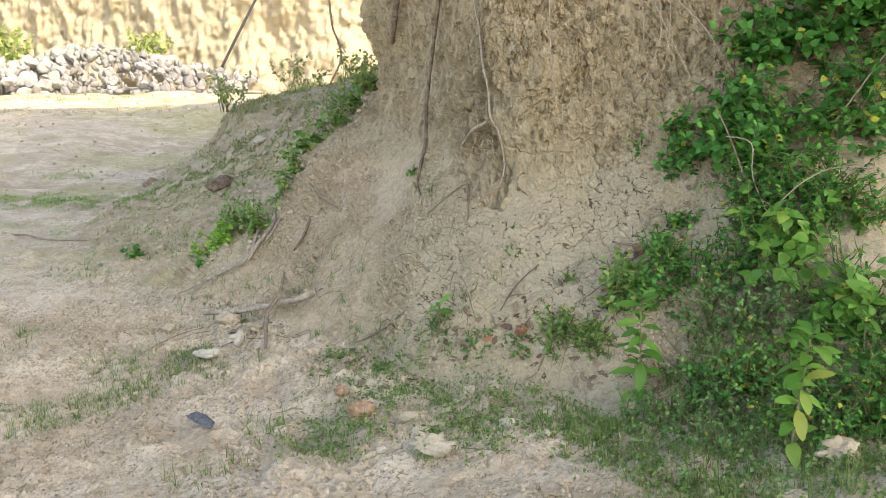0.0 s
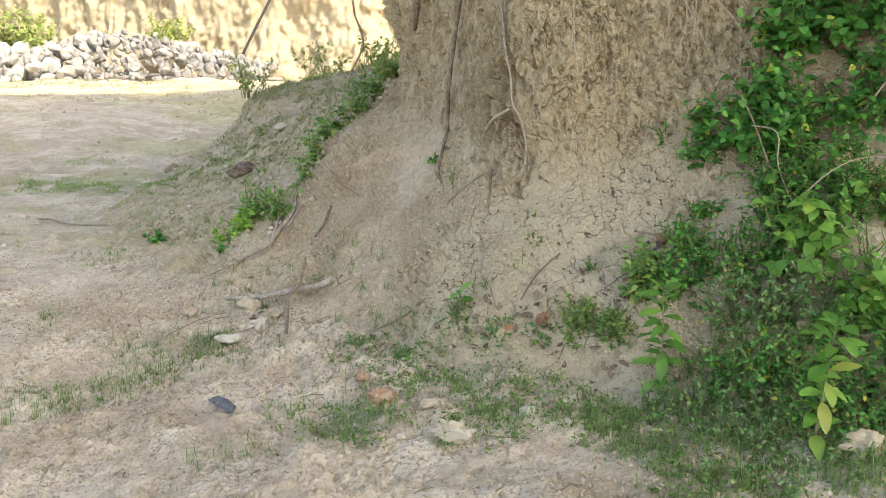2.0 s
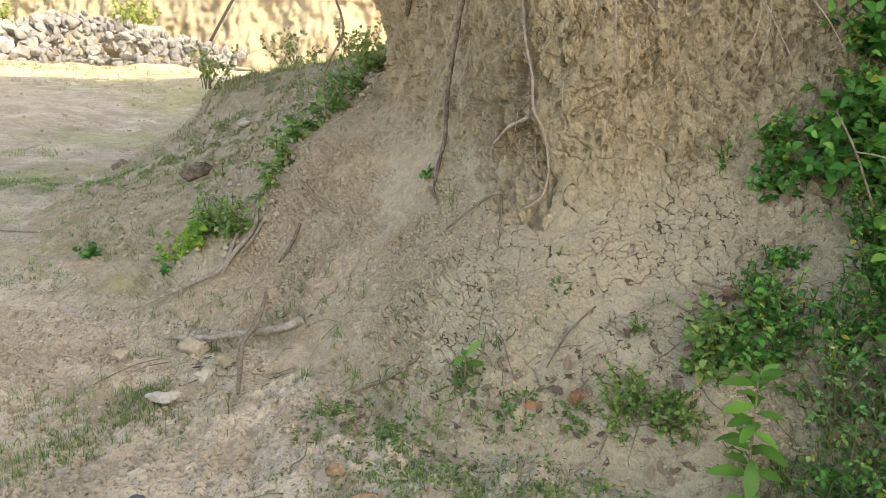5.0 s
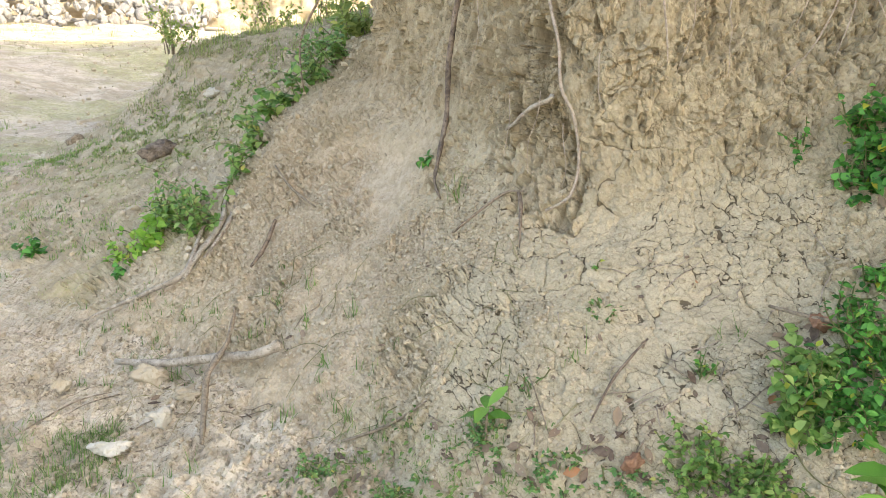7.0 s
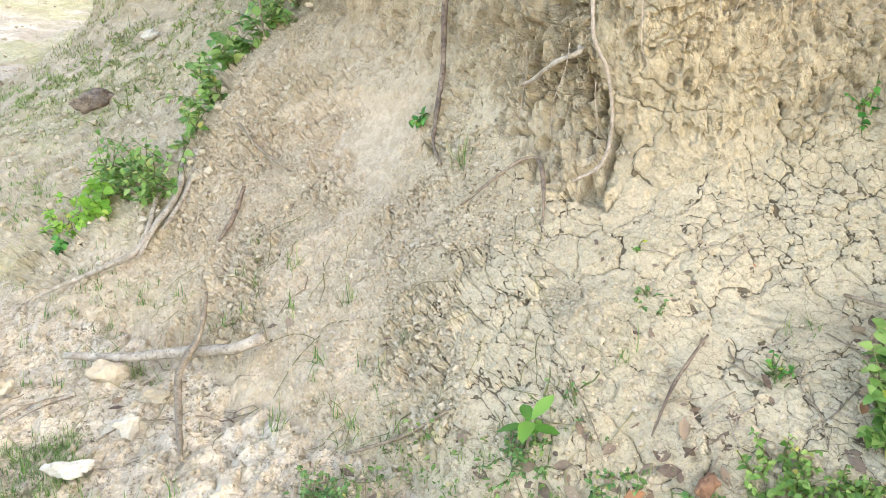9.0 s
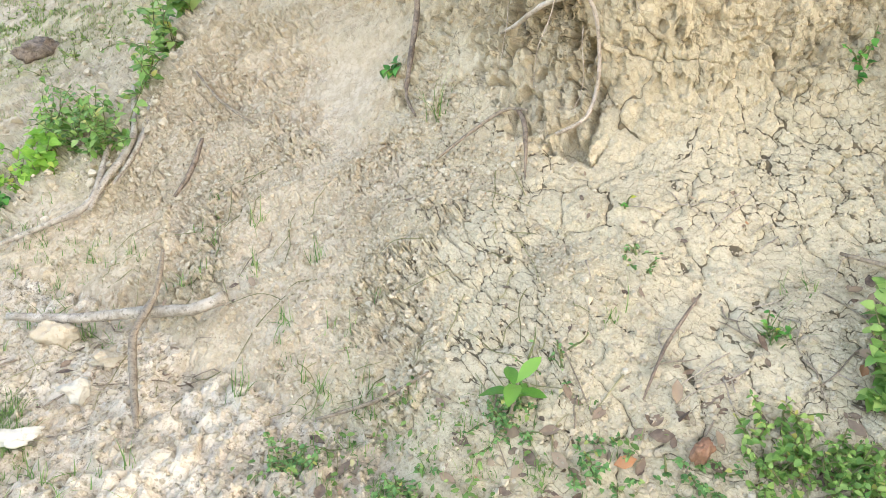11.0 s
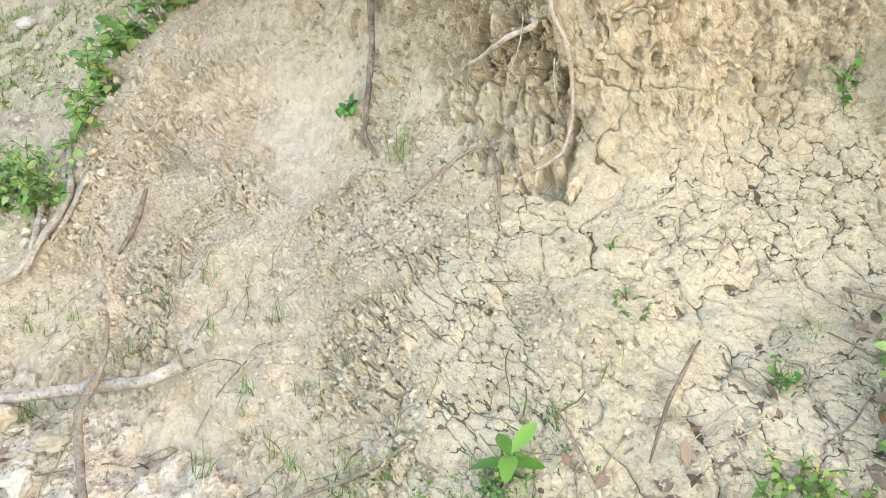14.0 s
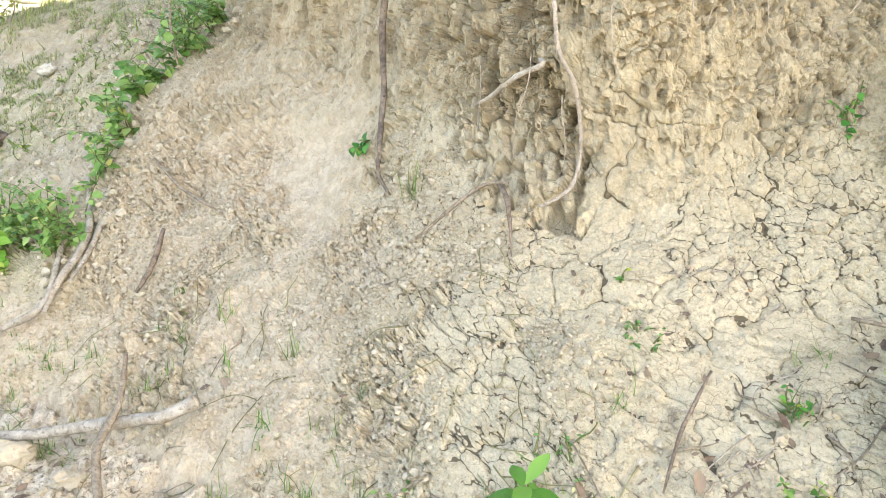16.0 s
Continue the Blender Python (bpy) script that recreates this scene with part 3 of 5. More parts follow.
# the far quarry face
def far_cliff():
    s = graded(-60, 50, -21, -2, 0.075, 1.2)
    z = graded(-0.5, 14, 0.6, 5.5, 0.07, 1.15)
    S, Z = np.meshgrid(s, z)
    o = 0 * S
    y = 31 + 0.0016 * S ** 2 * 8 + 0.10 * Z + 0.5 * fbm(S * 0.15, o, o, 2, 90)
    y = y + 0.13 * fbm(S * 0.9, Z * 0.4, o, 4, 91) + 0.13 * fbm(S * 3.4, Z * 1.9, o, 4, 92, 0.65) - 0.16 * step(0.3, 0.5, fbm(S * 2.2, Z * 1.1, o, 3, 94)) - 0.7 * (1 - step(0, 3.0, Z + 1.2 * fbm(S * .5, o, o, 2, 93)))
    y = y + 9 * step(12.5, 14, Z)
    ob = new("cliff", sheet("cliff", np.stack([S, y, Z + 0.6], -1)))
    ob.data.materials.append(MAT_CLIFF)
    return tagged(ob, "tall sunlit quarry face of yellow clay with eroded runnels", "cliff", kind="structure")


far_cliff()

# ---- helpers for things ----
rng = np.random.default_rng(7)


def part(name, mesh, material, parent=None, label="", at=None):
    """Links one mesh as one object, under a thing where one is given."""
    ob = new(name, mesh)
    if material is not None and not mesh.materials:
        mesh.materials.append(material)
    if parent is not None:
        ob.parent = parent
    if at is not None:
        ob.matrix_basis = at
    return tagged(ob, label) if label else ob


def from_arrays(name, v, f, smooth=True):
    me = bpy.data.meshes.new(name)
    v = np.asarray(v, np.float32)
    sizes = np.array([len(a) for a in f], np.int32)
    flat = np.concatenate([np.asarray(a, np.int32) for a in f])
    me.vertices.add(len(v))
    me.vertices.foreach_set("co", v.reshape(-1))
    me.loops.add(len(flat))
    me.loops.foreach_set("vertex_index", flat)
    me.polygons.add(len(sizes))
    me.polygons.foreach_set("loop_start", np.concatenate([[0], np.cumsum(sizes)[:-1]]).astype(np.int32))
    me.update(calc_edges=True)
    me.polygons.foreach_set("use_smooth", np.full(len(sizes), smooth))
    return me


class Heap:
    """Many small shapes gathered into one mesh."""

    def __init__(self):
        self.v, self.f, self.n = [], [], 0

    def add(self, v, f):
        self.v.append(np.asarray(v, float))
        self.f.append(np.asarray(f, np.int64) + self.n)
        self.n += len(v)

    def spread(self, template, places, turns):
        """Copies of a template (v, f of one face size) at places, turned and scaled by 3 x 3 matrices."""
        v, f = template
        m = np.einsum("nij,kj->nki", np.asarray(turns), v) + np.asarray(places)[:, None, :]
        k = len(v)
        idx = f[None] + (np.arange(len(m)) * k)[:, None, None] + self.n
        self.v.append(m.reshape(-1, 3))
        self.f.append(idx.reshape(-1, f.shape[1]))
        self.n += len(m) * k

    def mesh(self, name, smooth=True):
        rows = [r for f in self.f for r in (f if f.ndim == 2 else [f])]
        return from_arrays(name, np.concatenate(self.v), rows, smooth)


def tube(points, radii, sides=7, rough=0.0, seed=0, fine=4):
    """A limb along a line of points."""
    p = spline(np.asarray(points, float), np.linspace(0, len(points) - 1, max(fine * (len(points) - 1) + 1, 4)))
    r = np.interp(np.linspace(0, 1, len(p)), np.linspace(0, 1, len(radii)), radii)
    g = np.random.default_rng(seed)
    t = np.gradient(p, axis=0)
    t /= np.linalg.norm(t, axis=1, keepdims=True)
    ref = np.array([0.31, 0.87, 0.38])
    a = np.cross(t, ref)
    a /= np.linalg.norm(a, axis=1, keepdims=True)
    b = np.cross(t, a)
    ang = np.linspace(0, 2 * np.pi, sides, endpoint=False)
    rr = r[:, None] * (1 + rough * g.uniform(-1, 1, (len(p), sides)))
    v = p[:, None] + rr[..., None] * (np.cos(ang)[None, :, None] * a[:, None] + np.sin(ang)[None, :, None] * b[:, None])
    v = v.reshape(-1, 3)
    f = []
    for i in range(len(p) - 1):
        for j in range(sides):
            k = (j + 1) % sides
            f.append((i * sides + j, i * sides + k, (i + 1) * sides + k, (i + 1) * sides + j))
    v = np.concatenate([v, p[:1], p[-1:]])
    n = len(p) * sides
    for j in range(sides):
        k = (j + 1) % sides
        f.append((n, k, j, j))
        f.append((n + 1, n - sides + j, n - sides + k, n - sides + k))
    return v, np.array(f)


def tube_mesh(name, *limbs):
    v, f, n = [], [], 0
    for limb in limbs:
        tv, tf = limb
        v.append(tv)
        f += [tuple(dict.fromkeys(int(i) + n for i in row)) for row in tf]
        n += len(tv)
    return from_arrays(name, np.concatenate(v), f)


def leaf(length=1.0, width=0.4, stations=5, fold=0.18, droop=0.25, widest=0.5, wave=0.0):
    """A leaf along +y, face up, folded at the midrib and bent down towards the tip."""
    t = np.linspace(0, 1, stations)
    w = width / 2 * np.sin(np.pi * np.clip(t, 0.0, 1) ** (np.log(0.5) / np.log(widest))) ** 0.8
    w[0], w[-1] = 0.02 * width, 0.0
    y = length * t
    z = -droop * length * t ** 2
    rows = []
    for i in range(stations):
        up = fold * w[i] + wave * length * 0.03 * (-1) ** i
        rows += [(-w[i], y[i], z[i] + up), (0, y[i], z[i]), (w[i], y[i], z[i] + up)]
    f = []
    for i in range(stations - 1):
        a = 3 * i
        f += [(a, a + 1, a + 4, a + 3), (a + 1, a + 2, a + 5, a + 4)]
    return np.array(rows, float), np.array(f)


def blade(segments=4, bend=0.5):
    t = np.linspace(0, 1, segments + 1)
    w = 0.5 * (1 - t ** 1.6) + 0.02
    ang = bend * t * 1.6
    y = np.cumsum(np.concatenate([[0], np.sin(ang[1:])])) / segments
    z = np.cumsum(np.concatenate([[0], np.cos(ang[1:])])) / segments
    v = np.array([(s * w[i], y[i], z[i]) for i in range(segments + 1) for s in (-1, 1)])
    f = np.array([(2 * i, 2 * i + 1, 2 * i + 3, 2 * i + 2) for i in range(segments)])
    return v, f


def ball(subdivisions, seed, rough=0.25, flat=0.75):
    """A lump of stone or earth, with broken faces."""
    bm = bmesh.new()
    bmesh.ops.create_icosphere(bm, subdivisions=subdivisions, radius=1.0)
    v = np.array([q.co[:] for q in bm.verts])
    f = np.array([[q.index for q in face.verts] for face in bm.faces])
    bm.free()
    g = np.random.default_rng(seed)
    for _ in range(7):
        n = g.normal(size=3)
        n /= np.linalg.norm(n)
        h = g.uniform(0.45, 0.85)
        over = np.maximum(v @ n - h, 0)
        v = v - over[:, None] * n * 0.85
    s = 1 + rough * fbm(v[:, 0] * 2 + seed, v[:, 1] * 2, v[:, 2] * 2, 3, seed)
    v = v * s[:, None] * np.array([1, g.uniform(0.7, 0.95), flat])
    return v, f


def frames(direction, normal):
    """3 x 3 turns whose y is the direction and whose z leans to the normal."""
    d = np.asarray(direction, float)
    d = d / np.linalg.norm(d, axis=-1, keepdims=True)
    x = np.cross(d, normal)
    x /= np.maximum(np.linalg.norm(x, axis=-1, keepdims=True), 1e-6)
    z = np.cross(x, d)
    return np.stack([x, d, z], -1)


def spins(n, lo, hi, g, tilt=1.0, squash=True):
    """Random turns and sizes."""
    out = []
    for _ in range(n):
        e = Euler((g.uniform(-tilt, tilt), g.uniform(-tilt, tilt), g.uniform(0, 6.28))).to_matrix()
        s = lo * (hi / lo) ** (g.random() ** 1.6)
        out.append(np.array(e) * s)
    return np.array(out)


# places on the visible surfaces, for scattering
BP = BANK[::4, ::4].reshape(-1, 3)
BQ = BN[::4, ::4].reshape(-1, 3)
BU, BZ = U[::4, ::4].reshape(-1), B[::4, ::4, 2].reshape(-1)
keep = (BP[:, 2] > ground_height(BP[:, 0], BP[:, 1]) + 0.004) & (BP[:, 2] < 2.5)
BP, BQ, BU, BZ = BP[keep], BQ[keep], BU[keep], BZ[keep]
under = set(map(tuple, np.floor(BP[BP[:, 2] < 1.2, :2] / 0.06).astype(int)))
gp = np.stack([GX[::2, ::2], GY[::2, ::2]], -1).reshape(-1, 2)
gp = gp[(gp[:, 0] > -7) & (gp[:, 0] < 3) & (gp[:, 1] > 1.0) & (gp[:, 1] < 13)]
gp = np.array([q for q in gp if tuple(np.floor(q / 0.06).astype(int)) not in under])
GP = np.concatenate([gp, ground_height(gp[:, 0], gp[:, 1])[:, None]], 1)
POOL = np.concatenate([BP, GP])
POOL_N = np.concatenate([BQ, np.tile([0, 0, 1.0], (len(GP), 1))])


def around(x, y, z, radius, n, g, falloff=True):
    """n places (and normals) on the surface near a point."""
    d = np.linalg.norm((POOL - (x, y, z)) / radius, axis=1)
    near = np.nonzero(d < 1)[0]
    if not len(near):
        near = np.array([np.argmin(d)])
    w = (1 - d[near] ** 2) + 0.02 if falloff else np.ones(len(near))
    i = g.choice(near, n, p=w / w.sum())
    jit = g.uniform(-0.013, 0.013, (n, 3))
    jit -= (jit * POOL_N[i]).sum(1, keepdims=True) * POOL_N[i]
    return POOL[i] + jit, POOL_N[i]


# ---- materials of things ----
def foliage(name, dark, mid, light, rough=0.5, translucent=0.26, sick=None, each=False):
    m = Nodes(name, rough)
    r = m.add("ShaderNodeNewGeometry").outputs["Random Per Island"]
    stops = [(0.0, dark), (0.5, mid), (0.93, light)]
    if sick:
        stops.append((0.975, sick))
    if each:
        r = m.add("ShaderNodeObjectInfo").outputs["Random"]
    c = m.ramp(r, *stops)
    c = m.mix(m.ramp(m.noise(60, 3), (0.4, 0.0), (0.7, 0.4)), c, light)
    m.bsdf.inputs["Specular IOR Level"].default_value = 0.4
    m.put(m.bsdf.inputs["Base Color"], c)
    m.put(m.bsdf.inputs["Normal"], m.bump(m.noise(140, 2), 0.25, 0.004))
    out = [n for n in m.t.nodes if n.type == "OUTPUT_MATERIAL"][0]
    tr = m.add("ShaderNodeBsdfTranslucent", Color=c)
    mx = m.add("ShaderNodeMixShader", Fac=translucent)
    m.t.links.new(m.bsdf.outputs[0], mx.inputs[1])
    m.t.links.new(tr.outputs[0], mx.inputs[2])
    m.t.links.new(mx.outputs[0], out.inputs[0])
    return m.mat


MAT_VINE = foliage("vine_leaf", (0.02, 0.1, 0.018), (0.065, 0.25, 0.042), (0.16, 0.44, 0.08), sick=(0.5, 0.48, 0.06))
MAT_BIG = foliage("sapling_leaf", (0.07, 0.21, 0.03), (0.12, 0.31, 0.05), (0.24, 0.45, 0.08), 0.4, 0.3, (0.42, 0.45, 0.1), each=True)
MAT_GRASS = foliage("grass_blade", (0.07, 0.15, 0.03), (0.14, 0.26, 0.06), (0.28, 0.38, 0.12), 0.6, 0.3, (0.5, 0.44, 0.25))
MAT_DRY = foliage("dry_grass", (0.15, 0.145, 0.06), (0.25, 0.235, 0.11), (0.38, 0.34, 0.18), 0.7, 0.2)
MAT_BROAD = foliage("broad_leaf", (0.08, 0.23, 0.035), (0.14, 0.34, 0.055), (0.26, 0.48, 0.09), 0.45, 0.3, (0.45, 0.45, 0.1))
MAT_LIME = foliage("lime_leaf", (0.14, 0.34, 0.04), (0.26, 0.5, 0.07), (0.42, 0.62, 0.12), 0.5, 0.35, (0.55, 0.5, 0.1))
MAT_WEED = foliage("weed_leaf", (0.06, 0.17, 0.045), (0.13, 0.29, 0.085), (0.26, 0.45, 0.15), 0.55, 0.26, (0.45, 0.42, 0.12))
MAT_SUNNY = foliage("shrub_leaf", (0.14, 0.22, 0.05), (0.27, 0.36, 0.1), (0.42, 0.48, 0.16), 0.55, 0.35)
MAT_SHOULDER = foliage("creeper_leaf", (0.07, 0.19, 0.035), (0.17, 0.33, 0.07), (0.36, 0.5, 0.15), 0.5, 0.3, (0.5, 0.46, 0.12))
MAT_CANOPY = foliage("canopy_leaf", (0.03, 0.09, 0.02), (0.05, 0.14, 0.03), (0.09, 0.2, 0.04), 0.5, 0.25)


def bark(name, dark, light, scale=30):
    m = Nodes(name, 0.85)
    c = m.mix(m.ramp(m.noise(scale, 5, 0.7), (0.35, 0.0), (0.65, 1.0)), dark, light)
    c = m.mix(m.ramp(m.noise(scale * 3, 5, 0.75), (0.52, 0.0), (0.62, 0.8)), c, tuple(k * 0.6 for k in dark))
    return m.done(c, m.bump(m.noise(scale * 4, 5, 0.7), 0.9, 0.006))


MAT_ROOT_DARK = bark("dark_root", (0.12, 0.09, 0.07), (0.34, 0.26, 0.19), 22)
MAT_ROOT_PALE = bark("pale_root", (0.36, 0.29, 0.22), (0.53, 0.45, 0.37))
MAT_STICK = bark("weathered_stick", (0.3, 0.25, 0.19), (0.56, 0.49, 0.4), 18)
MAT_TWIG = bark("twig_bark", (0.22, 0.17, 0.12), (0.42, 0.34, 0.25))
MAT_STEM = bark("green_stem", (0.12, 0.16, 0.06), (0.28, 0.26, 0.12))
MAT_LITTER = foliage("dry_leaf", (0.09, 0.06, 0.045), (0.2, 0.14, 0.1), (0.38, 0.28, 0.19), 0.8, 0.1, (0.5, 0.22, 0.1))


def stone(name, a, b, spot, scale=14):
    m = Nodes(name, 0.9)
    c = m.mix(m.ramp(m.noise(scale, 5, 0.65), (0.4, 0.0), (0.6, 1.0)), a, b)
    c = m.mix(m.ramp(m.noise(scale * 3, 4, 0.7), (0.55, 0.0), (0.7, 0.8)), c, spot)
    n = m.bump(m.noise(scale * 2, 6, 0.7), 0.6, 0.012)
    return m.done(c, m.bump(m.noise(scale * 9, 4, 0.7), 0.5, 0.004, n))


MAT_WHITE_STONE = stone("pale_stone", (0.544, 0.496, 0.400), (0.624, 0.584, 0.504), (0.400, 0.336, 0.240))
MAT_PALE_LIME = stone("pale_limestone", (0.50, 0.43, 0.32), (0.60, 0.54, 0.43), (0.34, 0.27, 0.18), 22)
MAT_RED_STONE = stone("red_stone", (0.36, 0.22, 0.13), (0.47, 0.34, 0.23), (0.62, 0.55, 0.44), 16)
MAT_BEIGE_STONE = stone("beige_stone", (0.480, 0.400, 0.288), (0.544, 0.480, 0.368), (0.360, 0.272, 0.176))
MAT_SLATE = stone("dark_slate", (0.1, 0.105, 0.12), (0.2, 0.205, 0.22), (0.35, 0.35, 0.35), 60)
MAT_CURLED_LEAF = stone("terracotta_leaf", (0.3, 0.16, 0.1), (0.38, 0.22, 0.14), (0.22, 0.13, 0.09), 40)


def rubble_material(name, a, b, c):
    m = Nodes(name, 0.9)
    r = m.add("ShaderNodeObjectInfo").outputs["Random"]
    col = m.ramp(r, (0.0, a), (0.5, b), (1.0, c))
    col = m.mix(m.ramp(m.noise(5, 5, 0.65), (0.42, 0.0), (0.7, 0.5)), col, (0.42, 0.37, 0.29))
    return m.done(col, m.bump(m.noise(9, 6, 0.7), 0.6, 0.05))


MAT_RUBBLE = rubble_material("quarry_stone", (0.3, 0.29, 0.27), (0.42, 0.41, 0.38), (0.54, 0.52, 0.47))
MAT_RUBBLE_GREY = rubble_material("grey_quarry_stone", (0.2, 0.2, 0.2), (0.28, 0.28, 0.275), (0.38, 0.375, 0.36))


def clod_material():
    m = Nodes("clod_earth", 0.95)
    r = m.add("ShaderNodeNewGeometry").outputs["Random Per Island"]
    c = m.ramp(r, (0.0, (0.49, 0.405, 0.285)), (0.5, (0.55, 0.465, 0.335)), (0.9, (0.59, 0.505, 0.37)), (0.99, (0.64, 0.56, 0.43)))
    c = m.mix(m.ramp(m.noise(70, 4, 0.7), (0.5, 0.0), (0.72, 0.4)), c, (0.38, 0.31, 0.21))
    return m.done(c, m.bump(m.noise(130, 5, 0.7), 0.7, 0.006, m.bump(m.noise(48, 3, 0.6), 0.8, 0.012)))


MAT_CLOD = clod_material()

# ---- loose earth ----


def chip(seed):
    """The smallest crumb: a broken eight-sided bit."""
    g = np.random.default_rng(seed)
    v = np.array([(1, 0, 0), (0, 1, 0), (-1, 0, 0), (0, -1, 0), (0, 0, 1), (0, 0, -1)], float)
    v = (v + g.uniform(-0.4, 0.4, v.shape)) * g.uniform(0.65, 1.15, 3)
    f = [(a, b, c) for a, b in ((0, 1), (1, 2), (2, 3), (3, 0)) for c in (4,)] + [(b, a, 5) for a, b in ((0, 1), (1, 2), (2, 3), (3, 0))]
    return v, np.array(f)


CHIPS = [chip(90 + k) for k in range(16)]
CRUMBS = [ball(1, 100 + k, 0.35, 0.8) for k in range(7)]
LUMPS = [ball(2, 200 + k, 0.45, 0.7) for k in range(7)]


def crumbs(name, label, places, lo, hi, seed, shapes=CRUMBS, sink=0.42):
    g = np.random.default_rng(seed)
    heap = Heap()
    kinds = g.integers(0, len(shapes), len(places))
    for k, shape in enumerate(shapes):
        p = places[kinds == k]
        if not len(p):
            continue
        t = spins(len(p), lo, hi, g, 0.7)
        size = np.cbrt(np.abs(np.linalg.det(t)))
        p = p + np.stack([0 * size, 0 * size, size * (0.6 - sink)], 1)
        heap.spread(shape, p, t)
    ob = part(name, heap.mesh(name, shapes is CHIPS), MAT_CLOD)
    return tagged(ob, label, "loose earth", kind="stuff")


def pick(mask, n, g):
    i = g.choice(np.nonzero(mask)[0], n)
    return BP[i] + g.uniform(-0.012, 0.012, (n, 3)) * (1, 1, 0.3)


patchy = fbm(BP[:, 0] * 2.5, BP[:, 1] * 2.5, BP[:, 2] * 2.5, 3, 300)
lumpy = fbm(BP[:, 0] * 3.1, BP[:, 1] * 3.1, BP[:, 2] * 3.1, 3, 58)
frayed = fbm(BP[:, 0] * 4, BP[:, 1] * 4, BP[:, 2] * 4, 3, 301)
loose = (BU > 4.9 + 0.8 * frayed) & (BU < 8.1) & (BZ < 0.95 + 0.3 * frayed) & (patchy > -0.85) & ~((np.abs(BU - 6.25) < 0.5 + 0.5 * patchy) & (BZ > 0.66 + 0.3 * frayed))
crumbs("talus_crumbs", "loose crumbs of dry yellowish clay on the talus", pick(loose & (lumpy > -0.5), 11000, rng), 0.003, 0.011, 1, CHIPS)
crumbs("talus_lumps", "angular clods of dry clay heaped on the talus", pick(loose & (lumpy > 0.0), 4500, rng), 0.005, 0.019, 12, sink=0.75)
lower = (BU > 2.3) & (BU < 8.0) & (BZ < 0.5) & (patchy > -0.5)
crumbs("talus_clods", "knobbly clay clods lying on the lower slope", pick(lower, 3200, rng), 0.005, 0.019, 2, sink=0.7)
crumbs("crust_crumbs", "fine clay crumbs scattered over the cracked crust", pick((BU > 2) & (BU < 5.4) & (BZ < 1.0) & (patchy > -0.6), 11000, rng), 0.002, 0.009, 3, CHIPS)
g_patch = fbm(GP[:, 0] * 1.6, GP[:, 1] * 1.6, 0 * GP[:, 0], 3, 310)
near_toe = (GP[:, 0] > -3.6) & (GP[:, 1] < 7.5) & (GP[:, 1] > 2.2)
i = rng.choice(np.nonzero(near_toe & (g_patch > -0.3))[0], 15000)
crumbs("ground_crumbs", "small dry clay crumbs strewn over the ground", GP[i] + rng.uniform(-.014, .014, (len(i), 3)) * (1, 1, 0), 0.0035, 0.015, 4, CHIPS)
toe = near_toe & (GP[:, 0] > -2.4) & (GP[:, 0] < 0.2) & (GP[:, 1] > 3.6) & (GP[:, 1] < 6.4) & (g_patch > -0.2)
i = rng.choice(np.nonzero(toe)[0], 2000)
crumbs("ground_clods", "pale lumps of dried clay at the foot of the bank", GP[i], 0.006, 0.02, 5, sink=0.75)
front = near_toe & (GP[:, 1] < 3.5) & (GP[:, 0] > -0.6)
i = rng.choice(np.nonzero(front)[0], 260)
crumbs("ground_clods", "pale lumps of dried clay on the trodden ground", GP[i], 0.008, 0.026, 6, LUMPS, 0.75)


i = rng.choice(np.nonzero((BU > 7.6) & (BP[:, 2] < 1.8))[0], 1300)
crumbs("rise_clods", "clods of grey-brown earth over the grassy rise", BP[i] + rng.uniform(-.05, .05, (len(i), 3)) * (1, 1, 0.2), 0.008, 0.035, 7)
i = rng.choice(np.nonzero((GP[:, 0] < -1.8) & (GP[:, 1] > 3))[0], 1500)
q = np.stack([rng.uniform(-10, -2.2, 2600), rng.uniform(7, 21, 2600)], 1)
q = q[fbm(q[:, 0] * 0.9, q[:, 1] * 0.6, 0 * q[:, 0], 3, 320) > -0.05]
crumbs("far_clods", "dark and pale clods over the far mud and embankment", np.concatenate([q, ground_height(q[:, 0], q[:, 1])[:, None]], 1), 0.005, 0.05, 9)
crumbs("flat_clods", "clods and crumbs of trodden mud on the flat", GP[i] + rng.uniform(-.06, .06, (len(i), 3)) * (1, 1, 0), 0.006, 0.026, 8, sink=0.8)


def rock(name, label, x, y, z, size, stretch, material, seed, turn=0.0, tilt=0.0, category="rock", rough=0.3):
    v, f = ball(4, seed, rough, 1.0)
    v = v * (1 + 0.09 * fbm(v[:, 0] * 5, v[:, 1] * 5, v[:, 2] * 5 + seed, 4, seed, 0.6))[:, None]
    v = v * np.array(stretch) * size / 2
    ob = part(name, from_arrays(name, v, list(f), True), material, at=pose(x, y, z + size * stretch[2] * 0.22, tilt, 0, turn))
    return tagged(ob, label, category, "loose stones and lumps")


